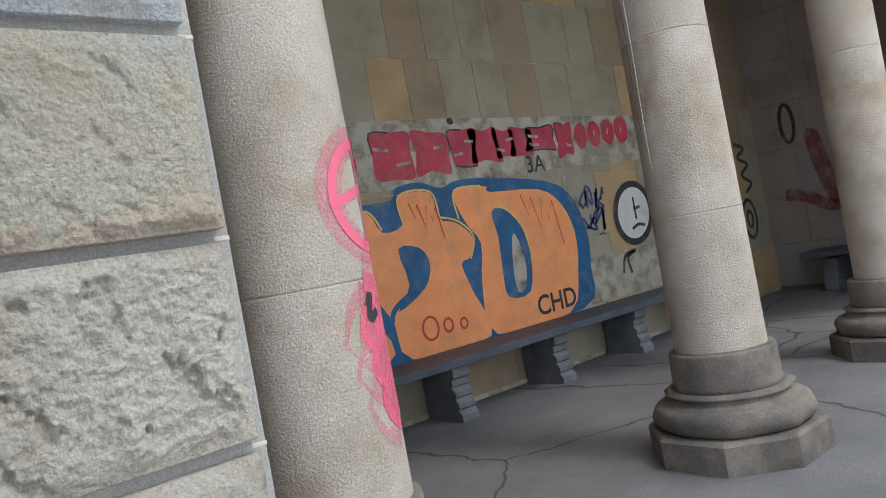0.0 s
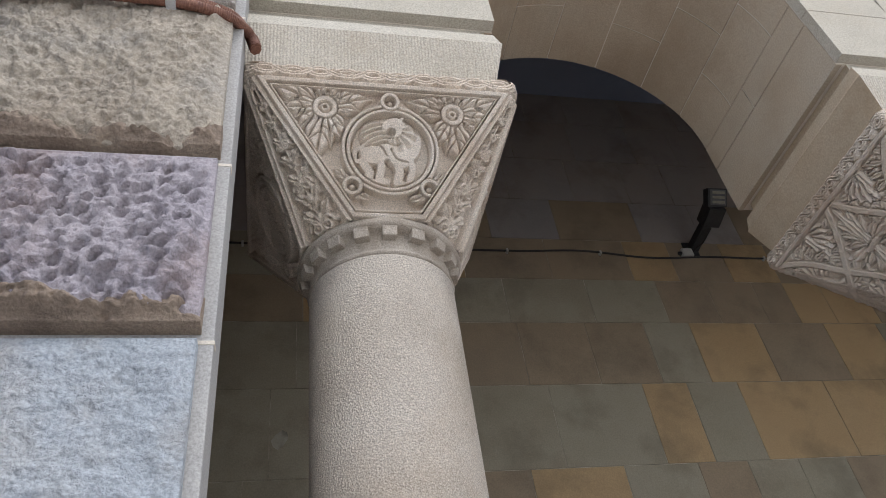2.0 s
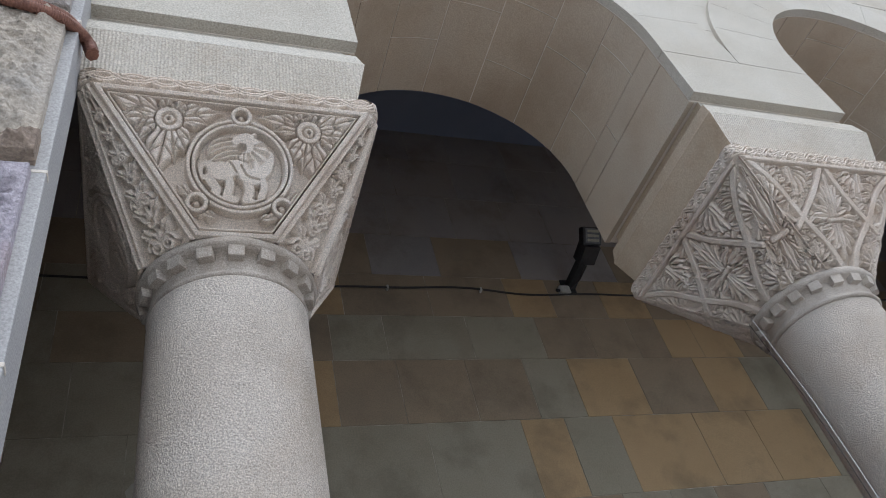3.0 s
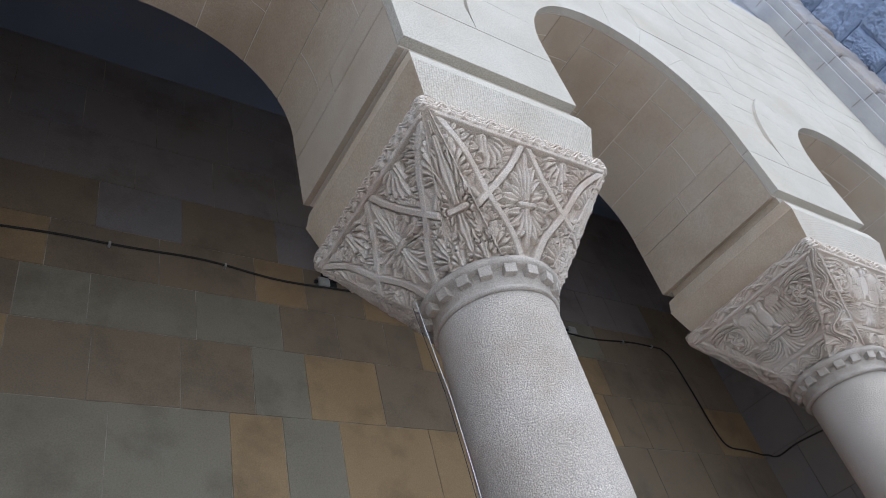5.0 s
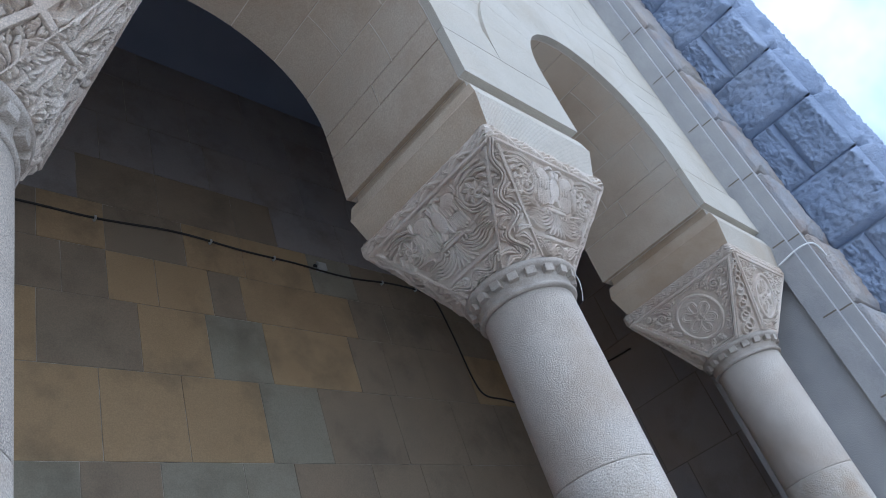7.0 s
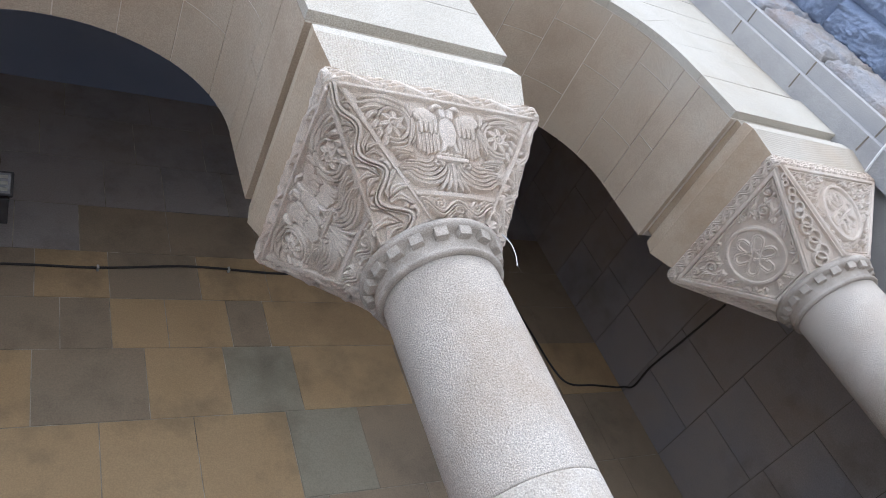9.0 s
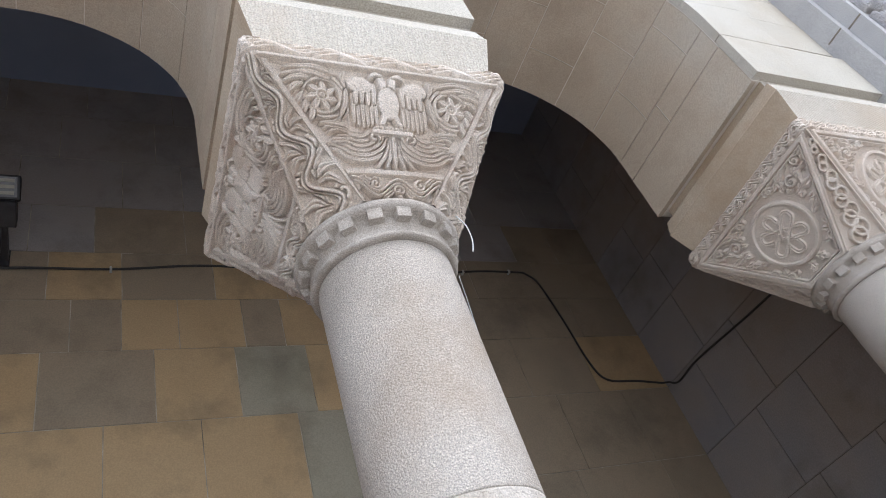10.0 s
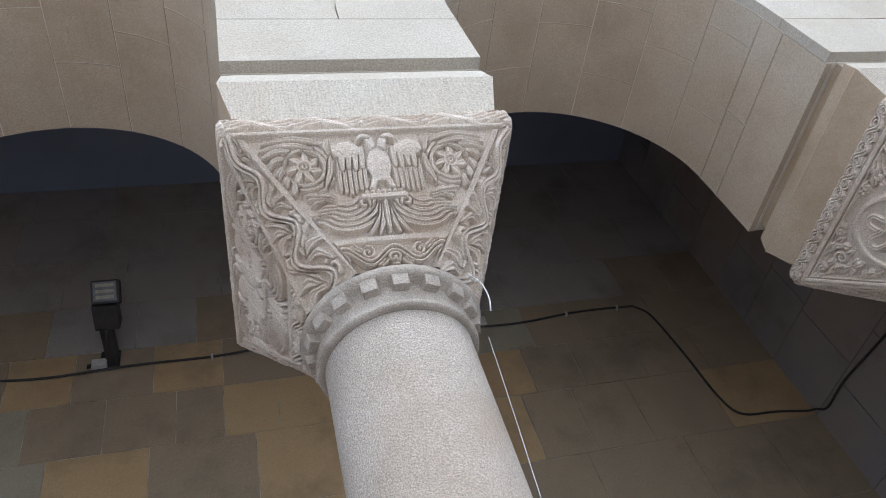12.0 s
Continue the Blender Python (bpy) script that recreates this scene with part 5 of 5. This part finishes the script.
    for cx, cz, rx, rz in ((4.02, 0.70, 0.085, 0.10), (4.22, 0.69, 0.05, 0.058), (4.40, 0.67, 0.04, 0.045)):
        stroke("ring", [(cx + rx * math.cos(a_), cz + rz * math.sin(a_)) for a_ in np.linspace(0, 2 * math.pi, 20)], 0.022, P_REDLINE, w(5), g, 0)
    lettering("CHD", 5.36, 0.545, 0.27, P_BLACK, 5, g, 0.02)
    return tagged(g, "large orange and blue letter graffiti with red details on the wall", "graffiti")


big_graffiti()


def red_slogan():
    g = empty("graffiti_slogan", 0, 0, 0)
    rr = random.Random(8)
    spans = [(3.75, 4.14, 2.02, 2.42), (4.22, 4.56, 2.03, 2.41), (4.64, 4.92, 2.07, 2.42), (4.90, 5.22, 2.10, 2.42), (5.20, 5.45, 2.12, 2.41), (5.42, 5.70, 2.14, 2.41), (5.66, 6.02, 2.16, 2.41), (6.12, 6.32, 2.08, 2.42), (6.40, 6.58, 2.16, 2.42), (6.62, 6.82, 2.17, 2.44), (6.86, 7.06, 2.19, 2.46), (7.10, 7.32, 2.20, 2.48)]
    for x0, x1, z0, z1 in spans:
        j = lambda: rr.uniform(-0.025, 0.025)
        m_ = (x0 + x1) / 2
        if x0 > 6.35:
            zc, hx, hz = (z0 + z1) / 2, (x1 - x0) / 2 + 0.015, (z1 - z0) / 2 + 0.01
            fill("letter_block", [(m_ + hx * math.cos(a_) + j() / 2, zc + hz * math.sin(a_) + j() / 2) for a_ in np.linspace(0, 2 * math.pi, 11)[:-1]], P_RED, on_wall(2), g, 3)
            stroke("letter_gap", [(m_ - 0.01, zc - 0.03), (m_ + 0.012, zc + 0.04)], 0.022, P_GREYW, on_wall(3), g, 0)
            continue
        for fz in (0.33, 0.66):
            if rr.random() < 0.8:
                s_ = rr.choice((-1, 1))
                xe = m_ + s_ * (x1 - x0) * 0.48
                stroke("letter_gap", [(xe, z0 + fz * (z1 - z0)), (xe - s_ * (x1 - x0) * 0.40, z0 + fz * (z1 - z0) + j())], 0.028, P_GREYW, on_wall(3), g, 0)
        x0, x1 = x0 - 0.02, x1 + 0.02
        pts = [(x0 + j(), z0 + j()), (m_ + j(), z0 + 0.012 + j()), (x1 + j(), z0 + j()), (x1 - 0.012 + j() / 2, (z0 + z1) / 2 + j()), (x1 + j(), z1 + j()), (m_, z1 - 0.012 + j()), (x0 + j(), z1 + j()), (x0 + 0.012 + j() / 2, (z0 + z1) / 2 + j())]
        fill("letter_block", pts, P_RED, on_wall(2), g, 3)
        for a0, b0 in ((0, 2), (3, 5), (5, 7)):
            if rr.random() < 0.4:
                stroke("black_edge", [pts[i % 8] for i in range(a0, b0 + 1)], 0.016, P_BLACK, on_wall(3), g, 3)
    for cx in (3.26, 3.47):
        for cz, r in ((2.34, 0.075), (2.17, 0.085)):
            stroke("red_loop", [(cx + r * math.cos(a_), cz + r * 1.1 * math.sin(a_)) for a_ in np.linspace(0, 2 * math.pi, 16)], 0.03, P_RED, on_wall(2), g, 0)
    stroke("black_line", [(3.38, 2.38), (3.5, 2.42), (3.52, 2.28), (3.36, 2.22), (3.5, 2.2), (3.46, 2.06)], 0.022, P_BLACK, on_wall(3), g)
    lettering("3A", 5.56, 1.955, 0.24, P_BLACK, 3, g, 0.03, 0.002)
    fill("dot", [(4.63, 2.49), (4.67, 2.47), (4.71, 2.49), (4.69, 2.53), (4.64, 2.53)], P_BLACK, on_wall(3), g)
    return tagged(g, "row of crimson block letters crossed out with black spray paint", "graffiti")


red_slogan()


def tags():
    g = empty("graffiti_tag", 0, 0, 0)
    rr = random.Random(4)
    for row, z in ((0, 1.62), (1, 1.38)):
        for i in range(4):
            x = 6.33 + 0.10 * i
            pts = [(x + rr.uniform(-0.06, 0.07), z + rr.uniform(-0.13, 0.13)) for _ in range(6)]
            stroke("tag_line", pts, 0.028, P_NAVY, on_wall(2), g)
    stroke("tag_line", [(6.18, 1.52), (6.22, 1.66), (6.27, 1.53)], 0.014, P_BLACK, on_wall(2), g, 0)
    stroke("tag_line", [(6.5, 1.20), (6.55, 1.22), (6.62, 1.20)], 0.014, P_NAVY, on_wall(2), g)
    return tagged(g, "small dark blue scribbled tag sprayed on stone", "graffiti")


tags()


def round_face():
    g = empty("graffiti_disc", 0, 0, 0)
    cx, cz = 7.17, 1.38
    ell = lambda rx, rz: [(cx + rx * math.cos(a_) + 0.1 * rz * math.sin(a_), cz + rz * math.sin(a_)) for a_ in np.linspace(0, 2 * math.pi, 28)[:-1]]
    fill("disc", ell(0.31, 0.32), P_WHITE, on_wall(2), g, 0)
    stroke("rim", ell(0.33, 0.33) + ell(0.33, 0.33)[:1], 0.075, P_BLACK, on_wall(3), g, 0)
    stroke("mark", [(7.10, 1.20), (7.22, 1.24), (7.34, 1.22)], 0.035, P_BLACK, on_wall(3), g)
    stroke("mark", [(7.18, 1.42), (7.30, 1.44)], 0.035, P_BLACK, on_wall(3), g, 0)
    stroke("mark", [(7.2, 1.56), (7.2, 1.3)], 0.03, P_BLACK, on_wall(3), g, 0)
    stroke("mark", [(6.80, 0.74), (6.88, 0.92), (7.08, 0.96), (6.92, 0.90), (6.95, 0.72)], 0.04, P_BLACK, on_wall(2), g)
    return tagged(g, "white round face with a thick black rim sprayed on stone", "graffiti")


round_face()


def column_paint():
    g = empty("graffiti_circle", 0, 0, 0)
    u = 0.25
    put = on_shaft(0, 0)
    c0, cz = math.radians(-43), 1.57
    circ = lambda r, n_=24: [(c0 + r / u * math.cos(a_), cz + r * 1.04 * math.sin(a_)) for a_ in np.linspace(0, 2 * math.pi, n_)]
    # white ground inside the ring
    bm = bmesh.new()
    for i in range(12):
        a0, a1 = -0.02 + i * 0.055, -0.02 + (i + 1) * 0.055
        hs = [0.145 * math.sqrt(max(0, 1 - (a_ * u / 0.15) ** 2)) for a_ in (a0, a1)]
        vs = [bm.verts.new(on_shaft(0, -0.5)(c0 + a_, cz + s_ * h_)) for a_, h_, s_ in ((a0, hs[0], -1), (a1, hs[1], -1), (a1, hs[1], 1), (a0, hs[0], 1))]
        bm.faces.new(vs)
    part("white_ground", bm, P_WHITE, g)
    stroke("ring", circ(0.178), 0.11, P_PINKMIST, put, g, 0, unit=u)
    stroke("ring", circ(0.17), 0.035, P_PINK, on_shaft(0, 1), g, 0, unit=u)
    stroke("bar", [(c0 - 0.17 / u, cz - 0.03), (c0, cz + 0.02), (c0 + 0.17 / u, cz + 0.0)], 0.032, P_PINK, on_shaft(0, 1), g, unit=u)
    stroke("bar", [(c0 + 0.02, cz + 0.17), (c0 + 0.06, cz), (c0 + 0.05, cz - 0.17)], 0.03, P_PINK, on_shaft(0, 1), g, unit=u)
    zz = [(c0 - 0.42, 1.25), (c0 - 0.05, 1.22), (c0 - 0.40, 1.12), (c0 + 0.05, 1.08), (c0 - 0.30, 1.0), (c0 + 0.1, 0.95), (c0 - 0.2, 0.88), (c0 + 0.1, 0.82)]
    stroke("scribble", zz, 0.13, P_PINKFULL, put, g, unit=u)
    stroke("scribble", zz, 0.26, P_PINKMIST, on_shaft(0, 1), g, unit=u)
    stroke("scribble", [(c0 - 0.42, 1.2), (c0 - 0.32, 1.24), (c0 - 0.4, 1.16), (c0 - 0.2, 1.18)], 0.03, P_BLACK, on_shaft(0, 2), g, unit=u)
    return tagged(g, "pink sprayed circle and scribble round the column shaft", "graffiti")


column_paint()


def peeled_patch():
    g = empty("peeled_patch", 0, 0, 0)
    fill("patch", [(1.58, 3.68), (1.70, 3.73), (1.72, 3.47), (1.60, 3.37), (1.45, 3.27), (1.44, 3.38), (1.50, 3.42), (1.57, 3.55)], P_GREYW, on_wall(0), g, 2)
    fill("patch", [(0.98, 4.02), (1.06, 4.10), (1.10, 4.04), (1.03, 3.95)], P_GREYW, on_wall(0), g, 2)
    return tagged(g, "pale peeled patch of old plaster on the stone wall", "plaster patch")


peeled_patch()


def far_paint():
    g = empty("graffiti_scrawl", 0, 0, 0)
    wall = on_wall(1)
    end = lambda a_, z: (XR - 0.012, a_, z)
    stroke("scrawl", [(9.62, 2.05), (9.86, 1.98), (9.66, 1.86), (9.90, 1.76), (9.70, 1.62), (9.92, 1.50), (9.74, 1.38)], 0.05, P_BLACK, wall, g)
    stroke("ring", [(9.72 + 0.17 * math.cos(a_), 1.02 + 0.26 * math.sin(a_)) for a_ in np.linspace(0, 2 * math.pi, 18)], 0.055, P_BLACK, wall, g, 0)
    stroke("ring", [(9.72 + 0.07 * math.cos(a_), 1.02 + 0.11 * math.sin(a_)) for a_ in np.linspace(0, 2 * math.pi, 14)], 0.05, P_BLACK, wall, g, 0)
    stroke("loop", [(4.60 + 0.09 * math.cos(a_), 2.20 + 0.26 * math.sin(a_)) for a_ in np.linspace(0, 2 * math.pi, 18)], 0.05, P_BLACK, end, g, 0)
    fill("patch", [(4.40, 2.02), (4.22, 2.0), (4.12, 1.5), (4.02, 1.10), (4.20, 1.06), (4.34, 1.5)], P_DULLRED, end, g, 3)
    stroke("scrawl", [(4.78, 1.25), (4.5, 1.18), (4.2, 1.02), (3.9, 1.05), (3.6, 0.92)], 0.16, P_DULLRED, end, g)
    return tagged(g, "black scrawls and red paint dulled for the corner's shade and haze", "graffiti")


far_paint()


def column_marks():
    g = empty("graffiti_mark", 0, 0, 0)
    for z, s in ((1.82, -0.28), (1.70, -0.2), (1.52, -0.2)):
        stroke("mark", [(s - 0.12, z + 0.02), (s, z + 0.03), (s + 0.04, z - 0.04)], 0.018, P_BLACK, on_shaft(1, 0), g, unit=0.25)
    return tagged(g, "short black marker strokes on the column shaft", "graffiti")


column_marks()

# ---- cables and lamps on the back wall ----
M_BOX = material("off_white_plastic", [(0.5, 0.49, 0.45), (0.6, 0.59, 0.55)], 20, 0.5, 0.1)
M_WIRE = material("white_wire", [(0.6, 0.6, 0.58), (0.68, 0.68, 0.66)], 20, 0.5, 0.1)
M_LAMP = material("black_lamp_housing", [(0.02, 0.02, 0.022), (0.04, 0.04, 0.042)], 20, 0.5, 0.1)
M_GLASS = material("dusty_lamp_glass", [(0.12, 0.125, 0.13), (0.2, 0.2, 0.2)], 20, 0.25, 0.05)
M_STRIP = material("yellowed_reflector", [(0.26, 0.25, 0.19), (0.34, 0.33, 0.26)], 20, 0.45, 0.1)
M_RUST = material("rusty_conduit", [(0.14, 0.06, 0.04), (0.24, 0.11, 0.07)], 30, 0.7, 0.4, grain_amount=0.25)
M_STEEL = material("zinc_clamp", [(0.4, 0.4, 0.4), (0.5, 0.5, 0.5)], 20, 0.5, 0.1)


def wall_cable():
    c = empty("wall_cable", 0, 0, 0)
    pts = []
    y = WALL_Y - 0.03
    for i in range(95):
        x = 0.0 + i * 0.0985
        sag = 0.025 * math.sin(x * 2.2) + 0.012 * math.sin(x * 5.1 + 1) - 0.03 * math.exp(-((x - 4.2) / 0.5) ** 2)
        pts.append((x, y, 5.80 + sag))
    pts += [(x_, y, z_) for x_, z_ in smooth_path([(9.30, 5.78), (9.38, 5.66), (9.45, 5.2), (9.50, 4.72), (9.60, 4.53), (9.9, 4.50), (10.18, 4.46)], 5)]
    pts += [(XR - 0.03, y_, z_) for y_, z_ in smooth_path([(WALL_Y - 0.07, 4.44), (4.9, 4.37), (4.6, 4.38), (4.04, 4.32), (3.6, 4.28)], 5)]
    tube("cable", pts, 0.0095, M_CABLE, c)
    for x in (0.7, 1.9, 3.0, 3.9, 5.6, 6.6, 7.25, 8.6, 9.1):
        i = min(94, round(x / 0.0985))
        box("clip", x - 0.009, x + 0.009, y - 0.016, WALL_Y, pts[i][2] - 0.018, pts[i][2] + 0.018, M_BOX, c, 0.004)
    return tagged(c, "sagging black cable clipped along the sandstone wall", "cable")


wall_cable()


def junction_box(x, z):
    b = box("junction_box", -0.055, 0.055, -0.05, 0.0, -0.045, 0.045, M_BOX, None, 0.006)
    b.location = (x, WALL_Y - 0.004, z)
    box("lid", -0.047, 0.047, -0.056, -0.0505, -0.037, 0.037, M_BOX, b, 0.002)
    tube("cable_gland", [(-0.055, -0.025, 0), (-0.085, -0.025, 0)], 0.016, M_LAMP, b)
    return tagged(b, "small off-white plastic junction box on the wall", "junction box", "junction boxes")


def floodlight(x, z):
    """A square lamp head with slatted glass on a thick bracket that stands well out from the wall."""
    f = empty("floodlight", x, WALL_Y, z)
    box("back_plate", -0.07, 0.07, -0.022, -0.006, -0.20, -0.04, M_LAMP, f, 0.005)

    def slab(name, w0, w1, y0, y1, z0, z1, mat, parent, m, bevel=0.008):
        bm = bmesh.new()
        add_box(bm, w0, w1, y0, y1, z0, z1, bevel)
        for v in bm.verts:
            v.co = m @ v.co
        bmesh.ops.recalc_face_normals(bm, faces=bm.faces)
        return part(name, bm, mat, parent)

    slab("bracket", -0.045, 0.045, -0.36, 0.0, -0.04, 0.04, M_LAMP, f, Matrix.Translation((0.02, -0.02, -0.12)) @ Matrix.Rotation(radians(-6), 4, "X"))
    slab("ballast_box", -0.085, 0.085, -0.20, 0.0, -0.07, 0.07, M_LAMP, f, Matrix.Translation((0.04, -0.34, -0.085)) @ Matrix.Rotation(radians(-14), 4, "X"))
    tilt = Matrix.Translation((0.05, -0.60, 0.0)) @ Matrix.Rotation(radians(38), 4, "X")
    head = slab("housing", -0.098, 0.098, 0.0, 0.09, -0.088, 0.088, M_LAMP, f, tilt, 0.015)
    slab("front_glass", -0.080, 0.080, -0.010, -0.001, -0.072, 0.072, M_GLASS, head, tilt, 0.003)
    for u in (-0.044, 0.0, 0.044):
        slab("reflector_strip", -0.062, 0.062, -0.016, -0.0105, u - 0.012, u + 0.012, M_STRIP, head, tilt, 0.002)
    tube("lead", [(0.03, -0.36, -0.16), (0.02, -0.20, -0.19), (0.0, -0.05, -0.17), (-0.03, -0.03, -0.18), (-0.07, -0.03, -0.18)], 0.010, M_CABLE, f)
    return tagged(f, "black square floodlight on a thick bracket over the hazy sooty wall", "floodlight")


for x in (4.79, 7.80):
    junction_box(x, 5.825)
floodlight(4.86, 6.01)



def hanging_wire(k, ang, mat, z1, name, label, off=0.03):
    """A loose wire down a column shaft from under its capital."""
    cx = COLX[k] + SHAFT_DX[k]
    pts = []
    for i in range(24):
        t = i / 23
        z = 3.20 + (z1 - 3.20) * t
        r = 0.31 - 0.035 * min(1, t * 4) + 0.004 * math.sin(9 * t) + off * (1 - t) * 0.3
        a_ = radians(ang) + 0.03 * math.sin(4 * t)
        pts.append((cx + r * math.cos(a_), CY + r * math.sin(a_), z))
    return tagged(tube(name, pts, 0.0014, mat), label, "wire")


hanging_wire(1, 172, M_WIRE, 1.55, "white_wire", "thin white wire hanging down beside the column shaft")
hanging_wire(1, 166, M_CABLE, 1.75, "black_wire", "thin black wire hanging down beside the column shaft")
hanging_wire(2, 8, M_WIRE, 0.9, "white_wire", "thin white wire hanging down beside the column shaft")
cx = COLX[2]
tagged(tube("wire_end", smooth_path([(cx + 0.22, CY - 0.20, 3.245), (cx + 0.255, CY - 0.185, 3.215), (cx + 0.27, CY - 0.165, 3.17), (cx + 0.265, CY - 0.15, 3.13)], 5), 0.0025, M_WIRE), "curled white wire end at the necking ring", "wire")
tagged(tube("wire_loop", smooth_path([(9.30, 1.80, 3.76), (9.33, 1.62, 3.80), (9.39, 1.52, 3.80), (9.46, 1.50, 3.74), (9.5, 1.505, 3.6)], 6), 0.007, M_WIRE), "pale wire bridging the last capital and the pier", "wire")


def conduit():
    c = empty("rusty_conduit", 0, 0, 0)
    for dz, dy in ((0.0, 0.0), (0.038, 0.012)):
        pts = smooth_path([(0.12, 1.60 + dy, 3.71 + dz), (0.42, 1.60 + dy, 3.745 + dz), (0.70, 1.60 + dy, 3.735 + dz), (0.83, 1.635 + dy, 3.745 + dz), (0.885, 1.70 + dy, 3.785 + dz * 0.5), (0.910, 1.735 + dy, 3.79), (0.925, 1.745 + dy, 3.75)], 8)
        tube("conduit", pts, 0.017, M_RUST, c)
        for i in range(0, len(pts) - 1):
            for f in (0.0, 0.5):
                a_ = np.array(pts[i]) * (1 - f) + np.array(pts[i + 1]) * f
                b_ = a_ + (np.array(pts[i + 1]) - np.array(pts[i])) / max(1e-6, np.linalg.norm(np.array(pts[i + 1]) - np.array(pts[i]))) * 0.006
                tube("rib", [tuple(a_), tuple(b_)], 0.0195, M_RUST, c, res=1)
    box("clamp", 0.66, 0.69, 1.578, 1.66, 3.715, 3.80, M_STEEL, c, 0.003)
    return tagged(c, "pair of rusty corrugated conduits strapped across the rough pier", "conduit")


conduit()

# ---- slabs of the back wall ----
JOINT = 0.0035
COURSES = [(0.0, 0.58, ()), (0.58, 1.22, ()), (1.22, 1.88, ()), (1.88, 2.49, ()),
           (2.49, 3.08, (2.97, 3.32, 3.84, 4.25, 4.65, 5.08, 5.49, 5.96, 6.45)), (3.08, 3.74, (2.8, 3.52, 4.12, 4.54, 4.98, 5.41, 5.93, 6.55, 6.99)),
           (3.74, 4.43, (1.5, 2.2, 3.08, 3.88, 4.28, 4.74, 5.56, 6.16, 6.82, 7.39)), (4.43, 5.03, (2.94, 3.54, 4.08, 4.52, 5.17, 5.88, 6.44, 6.97, 7.9, 8.32, 8.8)),
           (5.03, 5.50, (4.35, 4.86, 5.34, 5.67, 6.06, 6.53, 6.83, 8.05, 8.48, 9.04)), (5.50, 5.98, ()), (5.98, 6.5, ()), (6.5, 7.1, ()), (7.1, 7.7, ()), (7.7, 8.2, ())]
TINTS = {4: "bgobggbgg", 5: "ogbggbggb", 6: "bggogooogb", 7: "bbgobogobbb", 8: "bbboobobbb"}
rng = random.Random(11)
for i, (z0, z1, marks) in enumerate(COURSES):
    xs = list(marks)
    x = xs[0] if xs else 5.0 + rng.uniform(-0.3, 0.3)
    xs = xs or [x]
    while xs[0] > XL + 0.9:
        xs.insert(0, xs[0] - rng.uniform(0.42, 0.85))
    lead = len(xs) - len(marks)
    while xs[-1] < XR - 0.9:
        xs.append(xs[-1] + rng.uniform(0.42, 0.85))
    xs = [XL] + xs + [XR]
    for j, (a0, b0) in enumerate(zip(xs, xs[1:])):
        t_ = j - 1 - lead
        code = TINTS[i][t_] if i in TINTS and 0 <= t_ < len(TINTS[i]) and marks else rng.choice("ggobg" if i < 4 else "bbobb" if i < 9 and a0 > 6.9 else "gobbg" if i < 9 else "bbogb" if i < 10 else "sbsb" if i < 11 else "s")
        proud = 0.003 + rng.uniform(0, 0.0025)
        box("slab", a0 + JOINT, b0 - JOINT, WALL_Y - proud, WALL_Y + 0.02, max(z0, G) + JOINT, z1 - JOINT, {"g": M_TILE_G, "o": M_TILE_O, "b": M_TILE_B, "s": M_TILE_S}[code], wall_back)
    for wall, x0, x1, ya, yb in ((wall_east, XR - 0.007, XR + 0.02, YB, WALL_Y), (wall_west, XL - 0.02, XL + 0.007, YB, WALL_Y)):
        y = ya + rng.uniform(0.3, 0.6)
        ys = [ya]
        while y < yb - 0.3:
            ys.append(y)
            y += rng.uniform(0.45, 0.8)
        ys.append(yb)
        for a0, b0 in zip(ys, ys[1:]):
            box("slab", x0, x1, a0 + JOINT, b0 - JOINT, max(z0, G) + JOINT, z1 - JOINT, rng.choice((M_TILE_D, M_TILE_D)) if wall == wall_east else rng.choice((M_TILE_G, M_TILE_B, M_TILE_S)), wall)
